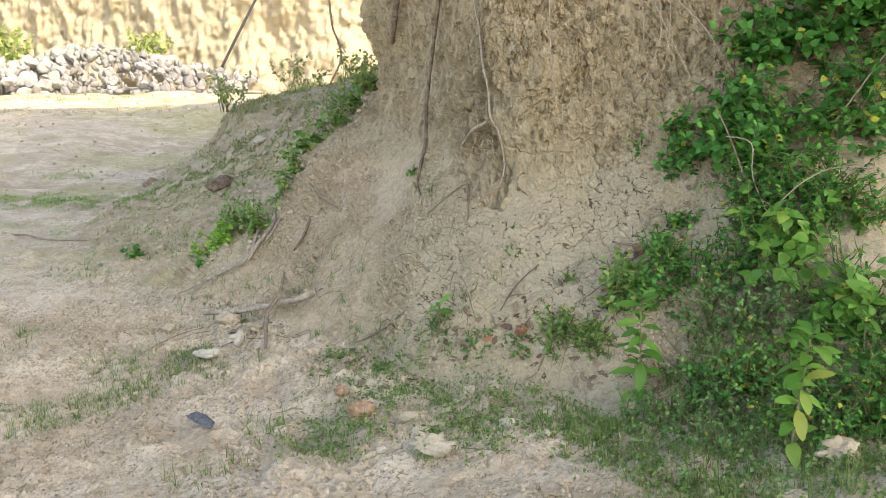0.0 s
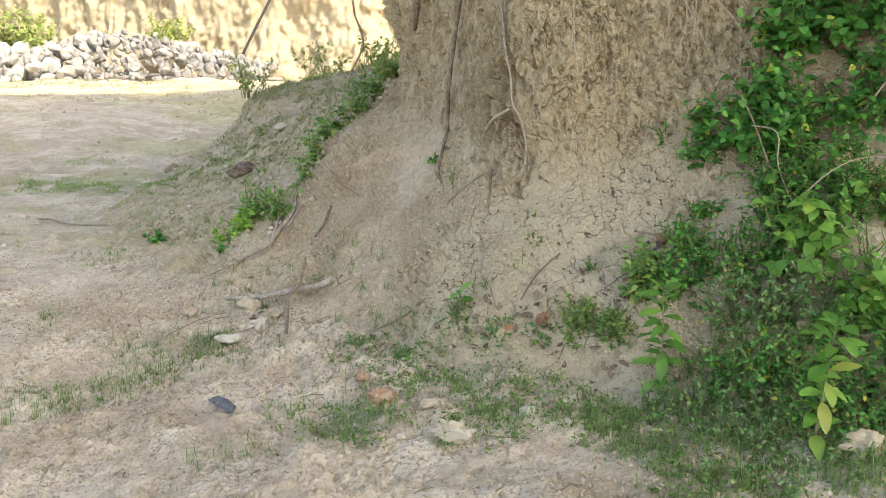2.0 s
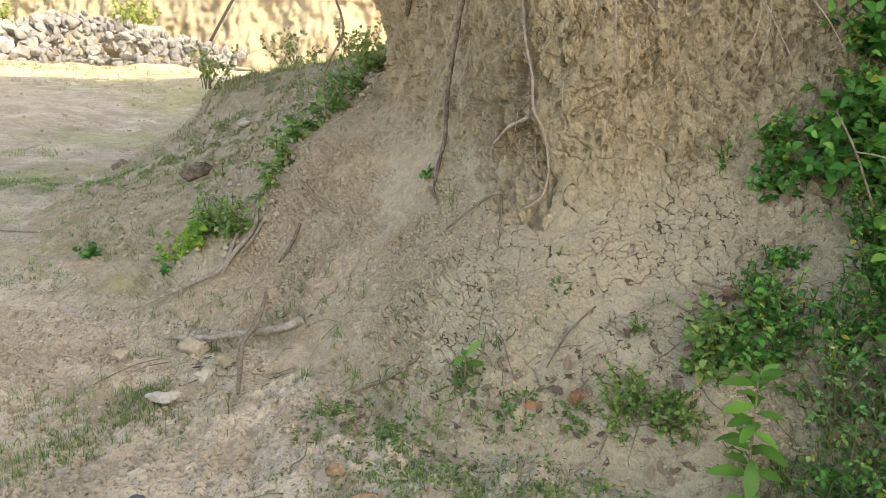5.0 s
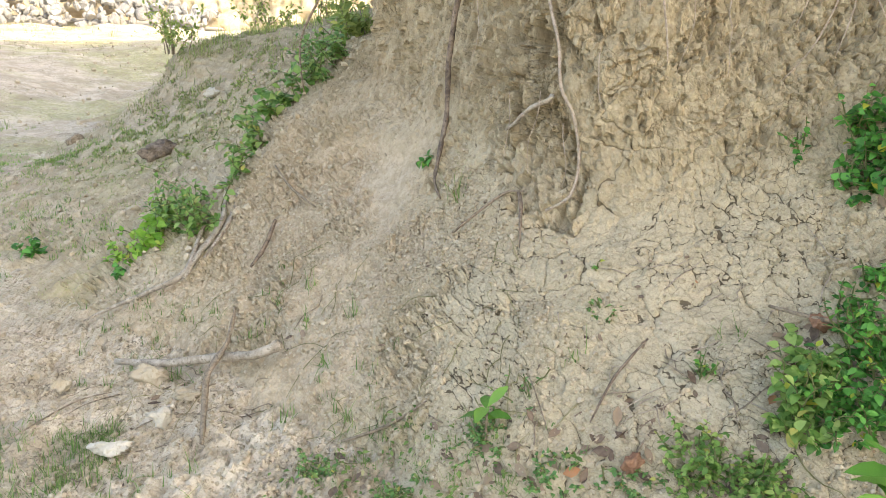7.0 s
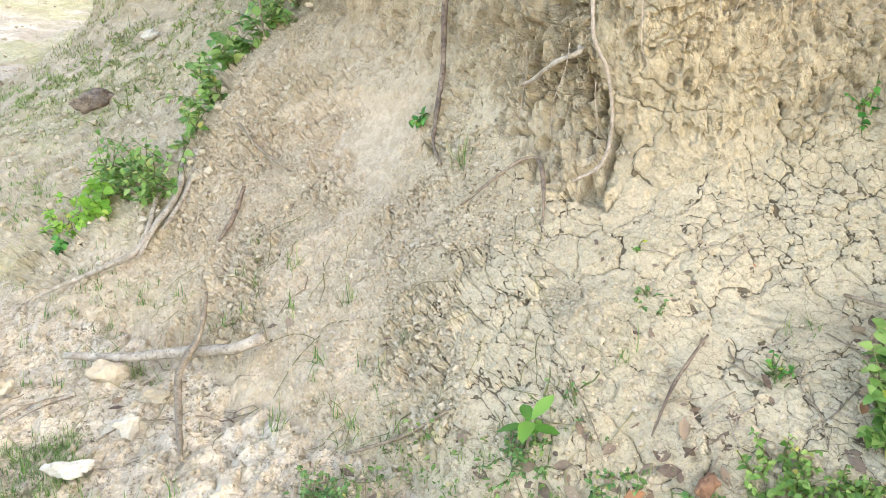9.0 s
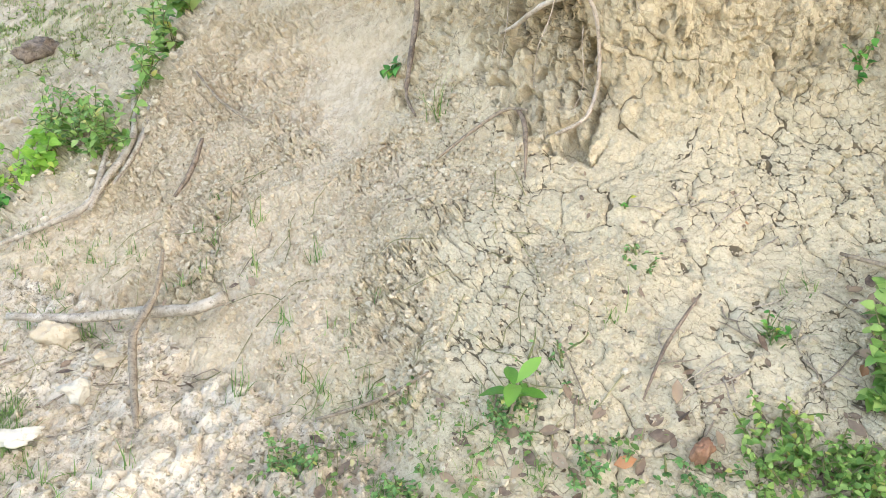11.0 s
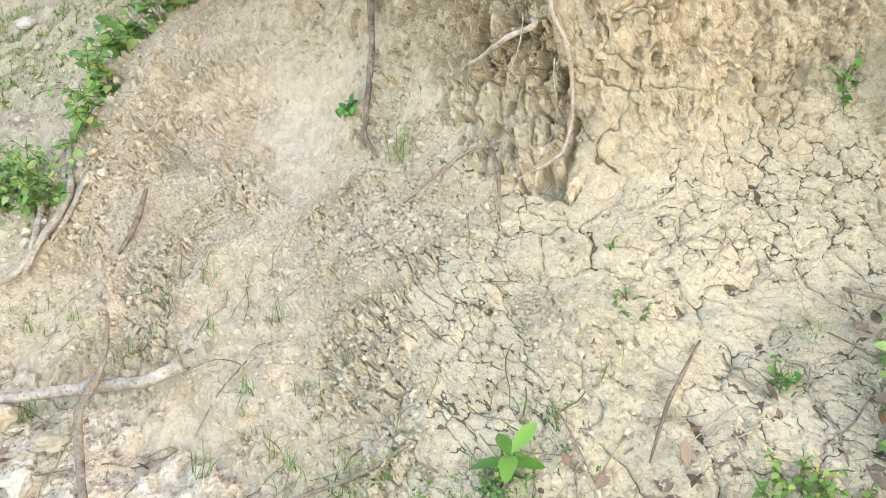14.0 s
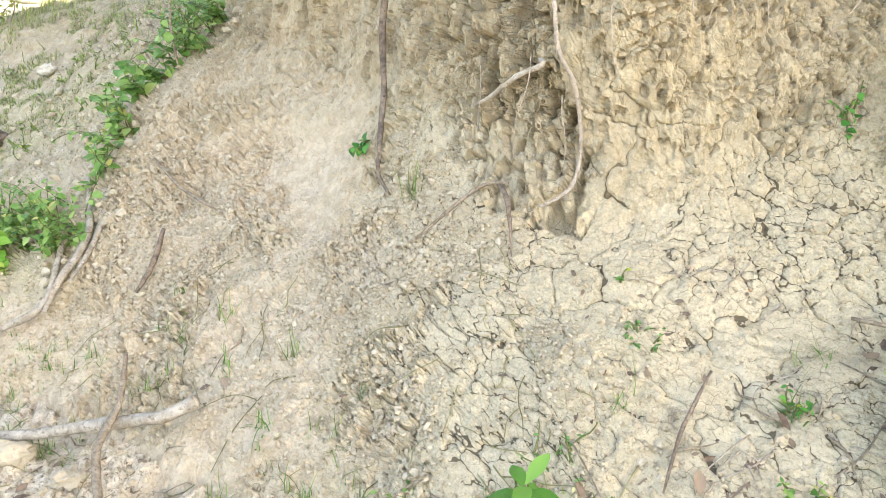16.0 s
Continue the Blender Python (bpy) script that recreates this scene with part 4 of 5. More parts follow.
rock("rock", "smooth flat whitish stone lying on clay crumbs", -1.45, 4.77, -0.10, 0.17, (1, .55, .38), MAT_WHITE_STONE, 11, 8)
rock("rock", "small whitish stone beside a fallen stick", -1.32, 5.0, -0.085, 0.12, (1, .7, .75), MAT_WHITE_STONE, 12, 30)
rock("clay_lump", "square beige lump of hard clay under the stick", -1.47, 5.36, -0.05, 0.16, (1, .8, .7), MAT_BEIGE_STONE, 13, 5, category="clod")
rock("clay_lump", "rounded beige lump of hard clay", -1.26, 5.17, -0.05, 0.12, (1, .8, .6), MAT_BEIGE_STONE, 14, 40, category="clod")
rock("clay_lump", "pale rounded clay lump on the ground", -1.88, 5.36, -0.1, 0.11, (1, .8, .6), MAT_BEIGE_STONE, 15, 70, category="clod")
rock("rock", "reddish stone with a pale broken face in grass", -0.40, 3.70, -0.06, 0.165, (1, .8, .72), MAT_RED_STONE, 16, 20)
rock("rock", "small orange-beige stone in grass", -0.53, 3.97, -0.05, 0.09, (1, .8, .8), MAT_RED_STONE, 17, 60)
rock("rock", "pale knobbly limestone lump on bare clay", -0.03, 3.22, -0.02, 0.19, (1, .6, .55), MAT_PALE_LIME, 18, -5, rough=0.55)
rock("rock", "small pale stone among crumbs", 0.30, 3.42, 0.0, 0.08, (1, .8, .8), MAT_WHITE_STONE, 19, 0)
rock("rock", "small pale round stone", -0.26, 3.26, -0.05, 0.05, (1, .8, .8), MAT_WHITE_STONE, 20, 0)
rock("rock", "pinkish clay stone half sunk in grass", -0.14, 3.55, -0.02, 0.12, (1, .7, .45), MAT_BEIGE_STONE, 21, 15)
rock("rock", "beige broken stone on bare ground below bushes", 1.53, 2.86, 0.11, 0.17, (1, .8, .6), MAT_BEIGE_STONE, 22, 15)
rock("slate_piece", "thin dark speckled slate piece lying flat", -1.19, 3.76, -0.12, 0.27, (1, .42, .16), MAT_SLATE, 23, -38, category="stone", rough=0.1)
# curled dry leaves, each built as a small rounded lump
rock("brick_shard", "rounded orange curled leaf on the slope", 1.08, 4.33, 0.63, 0.085, (1, .8, .7), MAT_CURLED_LEAF, 24, 0, category="brick")
rock("brick_shard", "brown curled leaf at the foot of the slope", 0.42, 4.08, 0.24, 0.085, (1, .7, .9), MAT_CURLED_LEAF, 25, 40, category="brick")


# ---- roots and sticks ----
def grow(g, base, heading, length, bend, steps=7):
    p, d = np.array(base, float), np.array(heading, float)
    out = [p.copy()]
    for _ in range(steps):
        d = d / np.linalg.norm(d)
        p = p + d * length / steps
        out.append(p.copy())
        d = d + g.normal(0, 0.22, 3) + np.array(bend)
    return np.array(out)


def limb(name, label, material, points, radii, category, sides=8, rough=0.12, seed=0, extra=()):
    ob = part(name, tube_mesh(name, tube(points, radii, sides, rough, seed), *extra), material)
    return tagged(ob, label, category, {"root": "roots in the bank", "twig": "twigs on the slope", "stick": "fallen sticks"}.get(category, ""))


limb("hanging_root", "dark brown root hanging down the bank, tip in crumbs", MAT_ROOT_DARK,
     [(0.0, 6.1, 2.7), (-0.03, 5.93, 2.12), (-0.06, 5.98, 1.9), (-0.09, 6.02, 1.7), (-0.125, 6.0, 1.39), (-0.13, 5.92, 1.14), (-0.17, 5.75, 0.94), (-0.185, 5.68, 0.85), (-0.16, 5.56, 0.79)],
     [0.010, 0.011, 0.013, 0.0135, 0.014, 0.0125, 0.010, 0.007, 0.004], "root", 9, 0.3, 1)
limb("hanging_root", "long pale smooth root hanging over the broken hollow", MAT_ROOT_PALE,
     [(0.16, 5.5, 2.7), (0.2, 5.42, 2.08), (0.235, 5.37, 1.89), (0.25, 5.27, 1.68), (0.285, 5.17, 1.5), (0.295, 5.12, 1.34), (0.35, 5.1, 1.23), (0.385, 5.1, 1.05), (0.355, 5.08, 0.91), (0.26, 5.1, 0.84)],
     [0.006, 0.006, 0.0065, 0.007, 0.007, 0.0072, 0.007, 0.0068, 0.0065, 0.0055], "root", 9, 0.14, 2)
limb("root_stub", "short broken grey root jutting from the hollow", MAT_STICK,
     [(0.29, 5.3, 1.31), (0.26, 5.16, 1.29), (0.19, 5.2, 1.25), (0.14, 5.33, 1.17), (0.12, 5.45, 1.13)], [0.011, 0.010, 0.009, 0.008, 0.005], "root", 8, 0.15, 3)
limb("root_stub", "thin dark root tip pointing down from the crust", MAT_ROOT_DARK,
     [(0.17, 5.28, 0.88), (0.165, 5.17, 0.86), (0.16, 5.1, 0.79), (0.155, 5.05, 0.69)], [0.008, 0.010, 0.007, 0.002], "root", 7, 0.15, 4)
limb("thin_root", "thin pale root hanging flat against the wall", MAT_ROOT_PALE,
     [(0.66, 5.2, 2.2), (0.65, 5.08, 1.9), (0.66, 5.06, 1.69), (0.675, 5.03, 1.56), (0.68, 5.0, 1.45)], [0.005, 0.005, 0.005, 0.004, 0.002], "root", 6, 0.1, 5)
limb("thin_root", "crooked pale root down the edge of grassy shoulder", MAT_STICK,
     [(-1.42, 6.78, 0.64), (-1.39, 6.6, 0.56), (-1.36, 6.33, 0.46), (-1.45, 6.13, 0.32), (-1.49, 6.03, 0.23)], [0.012, 0.015, 0.017, 0.015, 0.009], "root", 8, 0.15, 6)
limb("thin_root", "forked pale root trailing from shoulder to the ground", MAT_STICK,
     [(-1.48, 6.58, 0.52), (-1.47, 6.17, 0.34), (-1.51, 6.05, 0.24), (-1.68, 6.05, 0.15), (-1.92, 6.1, 0.03), (-2.05, 6.05, -0.03)], [0.01, 0.014, 0.016, 0.014, 0.01, 0.004], "root", 8, 0.15, 7)
limb("thin_root", "grey gnarled root beside the pale ones on the shoulder", MAT_STICK,
     [(-1.33, 6.72, 0.62), (-1.31, 6.5, 0.55), (-1.33, 6.3, 0.44), (-1.4, 6.1, 0.33)], [0.012, 0.013, 0.012, 0.006], "root", 8, 0.2, 61)
for k, (x, y, z, L, r) in enumerate(((-1.30, 6.62, .62, .2, .012), (-1.25, 6.68, .66, .24, .01), (-1.36, 6.56, .56, .17, .014), (-1.22, 6.75, .7, .16, .009), (-1.4, 6.5, .5, .15, .011))):
    q = grow(np.random.default_rng(700 + k), (x, y, z), (0.1 * (-1) ** k, -0.45, -0.8), L, (0, -0.03, -0.12), 5)
    limb("root_stub", "short dark earthy root end in the dug shoulder", MAT_TWIG, [tuple(map(float, r2)) for r2 in q], [r, r * 1.1, r * 0.5], "root", 7, 0.3, 700 + k)
limb("fallen_stick", "thick weathered grey-brown stick lying across the slope foot", MAT_STICK,
     [(-1.69, 5.52, -0.035), (-1.44, 5.42, 0.0), (-1.155, 5.3, 0.08), (-0.965, 5.2, 0.14), (-0.85, 5.18, 0.2)], [0.015, 0.019, 0.021, 0.022, 0.024], "stick", 12, 0.2, 8)
limb("fallen_stick", "crooked brown branch leaning across the thick stick", MAT_TWIG,
     [(-1.1, 5.45, 0.27), (-1.11, 5.3, 0.15), (-1.165, 5.17, 0.06), (-1.135, 4.97, -0.015), (-1.085, 4.72, -0.04)], [0.006, 0.012, 0.015, 0.013, 0.008], "stick", 8, 0.32, 9)
TWIGS = (("thin dry twig on crumbly earth", MAT_TWIG, [(-1.09, 6.57, 0.76), (-0.96, 6.34, 0.67), (-0.80, 6.1, 0.62)], 0.008),
         ("dark half-buried root on the crumbly slope", MAT_ROOT_DARK, [(-1.02, 6.12, 0.54), (-1.06, 6.01, 0.42), (-1.12, 5.93, 0.33)], 0.012),
         ("long grey twig lying up the slope", MAT_TWIG, [(-0.11, 5.3, 0.69), (0.0, 5.29, 0.79), (0.11, 5.27, 0.88), (0.18, 5.2, 0.9)], 0.007),
         ("thin bent twig at the foot of the slope", MAT_TWIG, [(-0.54, 4.68, 0.0), (-0.37, 4.61, 0.1), (-0.22, 4.54, 0.24)], 0.007),
         ("dark twig in an erosion groove", MAT_ROOT_DARK, [(0.54, 4.45, 0.53), (0.46, 4.38, 0.48), (0.39, 4.32, 0.42), (0.31, 4.23, 0.32)], 0.0055),
         ("thin dry stem on the ground crust", MAT_TWIG, [(-1.9, 4.9, -0.12), (-1.75, 5.15, -0.08), (-1.6, 5.2, -0.05)], 0.004),
         ("thin dry stalk trailing over the clay", MAT_TWIG, [(0.95, 4.45, 0.66), (1.1, 4.3, 0.66), (1.25, 4.3, 0.68)], 0.008),
         ("long thin dry branch lying on the mud flat", MAT_TWIG, [(-4.6, 8.1, 0.06), (-4.2, 8.0, 0.1), (-3.9, 7.86, 0.07), (-3.2, 7.75, 0.09)], 0.008))
for k, (label, mat, pts, r) in enumerate(TWIGS):
    limb("twig", label, mat, pts, [r * 0.7, r, r, r * 0.5], "twig", 6, 0.2, 20 + k)
limb("hanging_vine", "thin bare vine dangling beside the pillar's corner", MAT_TWIG,
     [(-1.02, 7.35, 1.1), (-1.05, 7.38, 1.45), (-0.92, 7.4, 1.75), (-0.93, 7.4, 1.9), (-0.99, 7.4, 2.1), (-0.97, 7.45, 2.5), (-0.6, 7.5, 3.1)], [0.006, 0.008, 0.01, 0.01, 0.01, 0.01, 0.012], "vine", 6, 0.1, 40)
limb("hanging_root", "short dark root end at the pillar's upper corner", MAT_ROOT_DARK,
     [(-0.33, 6.45, 2.5), (-0.36, 6.45, 2.15), (-0.39, 6.5, 1.95), (-0.4, 6.56, 1.86)], [0.025, 0.024, 0.022, 0.012], "root", 8, 0.15, 41)
for k, (x, y, z, L) in enumerate(((0.31, 5.1, 1.2, .3), (0.22, 5.16, 1.32, .35), (0.12, 5.4, 1.3, .3), (0.42, 5.02, 1.5, .25), (0.75, 4.98, 1.75, .35), (0.9, 5.0, 1.7, .3), (-0.02, 5.6, 1.7, .3), (0.55, 5.03, 1.85, .3))):
    q = grow(np.random.default_rng(500 + k), (x, y, z), (0.05 * (-1) ** k, -0.05, -1), L, (0, 0.02, -0.25), 5)
    limb("rootlet", "fine golden rootlet hanging from the clay", MAT_ROOT_PALE, [tuple(map(float, r)) for r in q], [0.0025, 0.002, 0.0012], "root", 5, 0.1, 500 + k)
dry = [((1.3, 5.05, 2.05), (1.28, 4.9, 1.8), (1.2, 4.9, 1.55), (1.1, 4.93, 1.4)), ((1.32, 5.05, 2.1), (1.5, 4.8, 1.85), (1.62, 4.75, 1.66)),
       ((1.25, 5.05, 2.05), (1.35, 4.85, 1.75), (1.45, 4.8, 1.55)), ((1.38, 5.1, 2.1), (1.33, 4.9, 1.75), (1.27, 4.88, 1.5)), ((1.2, 5.1, 2.1), (1.2, 4.98, 1.8), (1.15, 4.98, 1.6))]
limb("root_tangle", "tangle of pale dry stems hanging from the bank top", MAT_ROOT_PALE, dry[0], [0.005, 0.004, 0.002], "roots", 5, 0.1, 42,
     [tube(q, [0.005, 0.004, 0.002], 5, 0.1, 43 + k) for k, q in enumerate(dry[1:])])
limb("dry_branch", "bent pale dry stalk sticking out of the bushes", MAT_ROOT_PALE, [(1.5, 4.3, 1.25), (1.6, 4.2, 1.22), (1.6, 4.15, 1.05), (1.68, 4.1, 0.85)], [0.0035, 0.0035, 0.003, 0.002], "branch", 6, 0.1, 50)
limb("dry_branch", "arched dry stalk over the bushes", MAT_ROOT_PALE, [(1.65, 4.0, 0.9), (1.78, 3.95, 1.05), (1.95, 3.95, 1.12), (2.2, 3.95, 1.1)], [0.0035, 0.0035, 0.003, 0.002], "branch", 6, 0.1, 51)
limb("dry_branch", "grey bare branch slanting among the bushes", MAT_TWIG, [(1.7, 4.3, 0.85), (1.62, 4.35, 1.05), (1.55, 4.4, 1.25), (1.5, 4.5, 1.4)], [0.007, 0.006, 0.005, 0.004], "branch", 6, 0.1, 52)
limb("dry_branch", "straight grey bare branch slanting up from the bushes", MAT_TWIG, [(2.1, 4.4, 1.3), (2.3, 4.4, 1.6), (2.5, 4.4, 1.9)], [0.006, 0.005, 0.004], "branch", 6, 0.1, 53)


# ---- plants ----
SMALL = [leaf(1, 0.55, 4, 0.25, 0.25, 0.45), leaf(1, 0.7, 4, 0.2, 0.35, 0.4), leaf(1, 0.5, 4, 0.3, 0.1, 0.5)]
CROWN_LEAF = leaf(1, 0.7, 3, 0.2, 0.3, 0.5)
HEART = [leaf(1, 0.85, 5, 0.2, 0.3, 0.32), leaf(1, 0.75, 5, 0.15, 0.45, 0.35)]


def bush(name, label, category, spots, stems, length, size, seed, shapes=SMALL, material=MAT_VINE, lift=0.6, bend=(0, -0.02, -0.06), per=14, tip=0.7, stem_r=0.004):
    """A tangle of leafy stems rooted about the spots (x, y, z, radius)."""
    g = np.random.default_rng(seed)
    limbs, at, turn, kind = [], [], [], []
    for x, y, z, radius in spots:
        places, nrm = around(x, y, z, radius, stems, g)
        for p, n in zip(places, nrm):
            head = n * (0.9 + 0.4 * g.random()) + np.array([0, 0, lift]) + g.normal(0, 0.45, 3)
            L = length * g.uniform(0.5, 1.15)
            line = grow(g, p - n * 0.02, head, L, bend)
            limbs.append(tube(line, [stem_r, stem_r * 0.8, stem_r * 0.4], 4, 0.1, 0, 1))
            m = max(3, int(per * g.uniform(0.6, 1.2)))
            t = np.sort(g.uniform(0.12, 1.0, m)) * (len(line) - 1)
            q = spline(line, np.minimum(t, len(line) - 1.001))
            d = g.normal(0, 1, (m, 3)) + np.array([0, -0.45, 0.25])
            d[:, 2] *= 0.6
            up = np.array([0, -0.35, 1.0]) + g.normal(0, 0.35, (m, 3)) + n * 0.4
            fr = frames(d, up)
            s = size * g.uniform(0.55, 1.2, m) * (1 - (1 - tip) * t / len(line))
            at.append(q)
            turn.append(fr * s[:, None, None])
            kind.append(g.integers(0, len(shapes), m))
    at, turn, kind = np.concatenate(at), np.concatenate(turn), np.concatenate(kind)
    heap = Heap()
    for k, shape in enumerate(shapes):
        heap.spread(shape, at[kind == k], turn[kind == k])
    ob = tagged(new(name), label, category)
    tagged(part("stem", tube_mesh("stem", *limbs), MAT_STEM, ob), kind="stuff")
    tagged(part("foliage", heap.mesh("foliage"), material, ob), kind="stuff")
    return ob


V = bush
V("vine_bush", "dense dark green vine with broad leaves on the wall", "vine", [(2.05, 4.95, 1.7, .3), (2.45, 4.75, 1.75, .35), (2.3, 4.8, 2.0, .3)], 34, .42, .085, 1, HEART)
V("vine_bush", "leafy climbing vine with bright green pointed leaves", "vine", [(1.62, 4.65, 1.2, .2), (1.72, 4.75, 1.42, .18), (1.78, 4.8, 1.75, .2)], 26, .36, .07, 2, HEART)
V("vine_bush", "thick green vine covering the slope", "vine", [(1.98, 4.55, 1.2, .25), (2.3, 4.5, 1.35, .3), (1.8, 4.5, 1.05, .22)], 44, .4, .065, 3, HEART)
V("leafy_bush", "dense bush of small bright green leaves", "bush", [(1.72, 4.3, .9, .2), (1.95, 4.25, .95, .22), (1.85, 4.1, .78, .2), (2.05, 4.1, .85, .2), (1.65, 4.15, .75, .15)], 60, .3, .042, 4, per=18)
V("leafy_bush", "low spreading weed bush with yellowing small leaves", "bush", [(1.4, 4.02, .55, .2), (1.65, 3.95, .6, .2), (1.2, 4.15, .58, .13)], 46, .26, .038, 5)
V("leafy_bush", "tangled green undergrowth at the bank's foot", "bush", [(1.35, 3.75, .38, .2), (1.65, 3.68, .4, .22), (1.95, 3.75, .5, .25)], 46, .3, .034, 6, SMALL, MAT_WEED)
V("leafy_bush", "bush of broad light green leaves", "bush", [(1.72, 3.95, .65, .12), (1.85, 3.6, .42, .16)], 20, .42, .09, 7, HEART, MAT_BROAD)
V("leafy_bush", "green leafy bush with small rounded leaves", "bush", [(1.95, 3.3, .28, .2), (2.15, 3.5, .4, .2), (1.85, 3.1, .2, .2)], 50, .34, .04, 8, per=18)
V("creeper", "small creeping plant with round leaves on bare wall", "creeper", [(1.38, 4.85, 1.2, .1), (1.42, 4.8, 1.1, .12), (1.4, 4.75, 1.0, .1)], 14, .2, .045, 9, HEART)
V("creeper", "thin creeper with tiny scattered leaves", "creeper", [(1.2, 4.95, 1.05, .1)], 5, .16, .032, 10, HEART, per=6)
V("leafy_bush", "bushy weed with broad yellow-green leaves on the slope", "bush", [(.98, 4.16, .48, .1), (.92, 4.05, .4, .08)], 24, .19, .05, 30, HEART, MAT_SHOULDER)
V("weed_plant", "low bright green weed on the dry slope", "weed", [(1.18, 4.35, .68, .09), (1.32, 4.42, .76, .09)], 15, .14, .04, 11)
V("weed_plant", "rounded leafy weed clump with yellowing leaves", "weed", [(1.0, 4.05, .45, .1), (1.12, 4.0, .45, .1)], 24, .2, .042, 12)
V("weed_plant", "low dark green ferny weed clump", "weed", [(.62, 4.0, .25, .13), (.76, 3.92, .24, .12)], 50, .125, .03, 13, SMALL, MAT_SHOULDER)
V("weed_plant", "leafy undergrowth along the slope's foot", "weed", [(1.1, 3.5, .08, .22), (1.35, 3.4, .12, .25), (1.2, 3.15, .06, .22), (.9, 3.35, .04, .18), (1.6, 3.2, .16, .22)], 36, .17, .03, 14, SMALL, MAT_WEED)
V("leafy_bush", "dense dark undergrowth of small leaves beside the saplings", "bush", [(1.3, 3.45, .14, .2), (1.55, 3.35, .2, .22), (1.5, 3.1, .14, .22), (1.75, 3.5, .32, .2)], 44, .25, .036, 31)
V("weed_plant", "tangled low weeds with small dark leaves on the near ground", "weed", [(1.2, 2.8, .05, .25), (1.55, 2.75, .1, .22), (.9, 2.95, .03, .2), (1.75, 2.95, .14, .22)], 15, .12, .028, 29, SMALL, MAT_WEED)
V("weed_plant", "small ferny weed round the bright sprout", "weed", [(-.02, 4.33, .2, .09)], 40, .09, .018, 15, SMALL, MAT_WEED)
V("weed_plant", "low weeds in a loose row along the slope's foot", "weed", [(-.3, 4.3, .03, .12), (.18, 4.16, .17, .1), (.4, 4.02, .2, .09), (-.6, 4.5, -.02, .1)], 22, .09, .022, 34, SMALL, MAT_WEED)
V("weed_plant", "sparse tiny weed in the cracked crust", "weed", [(.41, 4.6, .58, .06)], 12, .07, .02, 16, SMALL, MAT_WEED, per=6)
V("shoulder_plant", "leafy creeper hanging over the eroded shoulder", "creeper", [(-1.62, 6.6, .46, .18), (-1.5, 6.42, .42, .14), (-1.75, 6.75, .42, .18)], 17, .27, .058, 17, SMALL, MAT_SHOULDER)
V("shoulder_plant", "bright green vine along the top of the shoulder", "creeper", [(-1.36, 6.76, .66, .14), (-1.3, 6.95, .78, .13), (-1.28, 7.1, .85, .14)], 8, .27, .062, 18, SMALL, MAT_SHOULDER)
V("shoulder_plant", "broad-leaved weeds on the shoulder's crest", "weed", [(-1.2, 7.25, .95, .16), (-1.12, 7.45, 1.08, .15)], 5, .24, .095, 19, HEART, MAT_SHOULDER)
V("shoulder_plant", "tall light green weeds beside the pillar", "weed", [(-.92, 7.5, 1.22, .14), (-.85, 7.8, 1.32, .18), (-1.0, 7.9, 1.25, .2)], 14, .36, .07, 20, SMALL, MAT_SHOULDER, lift=1.3)
V("shoulder_plant", "bright broad-leaved weed at the end of the shoulder", "weed", [(-1.78, 6.5, .34, .1)], 9, .2, .085, 36, HEART, MAT_LIME, per=7)
V("shoulder_plant", "low yellow-green weeds at the foot of the shoulder", "weed", [(-1.9, 6.75, .3, .15), (-2.05, 6.6, .2, .12), (-1.85, 6.55, .2, .12)], 9, .15, .055, 21, HEART, MAT_LIME, per=8)
V("shoulder_plant", "sparse low weeds on the rise", "weed", [(-2.0, 8.2, .6, .5), (-1.7, 9.3, .95, .6), (-2.6, 9.9, .8, .6)], 26, .12, .04, 28, SMALL, MAT_SUNNY, per=7)
V("weed_plant", "single bright round-leaved weed on open ground", "weed", [(-2.72, 7.0, .1, .06)], 7, .16, .06, 22, HEART)
V("weed_plant", "small weed with a yellowish leaf", "weed", [(-2.0, 6.4, .1, .06)], 5, .1, .045, 23, HEART)
V("weed_plant", "small green seedling beside the dark root", "seedling", [(-.21, 5.86, .92, .03)], 4, .09, .06, 24, HEART, per=5)
V("weed_plant", "tiny green seedling in the crust", "seedling", [(.42, 4.8, .7, .02)], 3, .06, .025, 25, SMALL, per=4)
V("weed_plant", "tiny green seedling on the crumbly slope", "seedling", [(.69, 4.3, .47, .03)], 5, .09, .03, 26, SMALL, per=5)
V("weed_plant", "sparse wiry weed with tiny leaves on the crust", "weed", [(.12, 4.42, .3, .07)], 8, .14, .018, 27, SMALL, MAT_WEED, per=6)


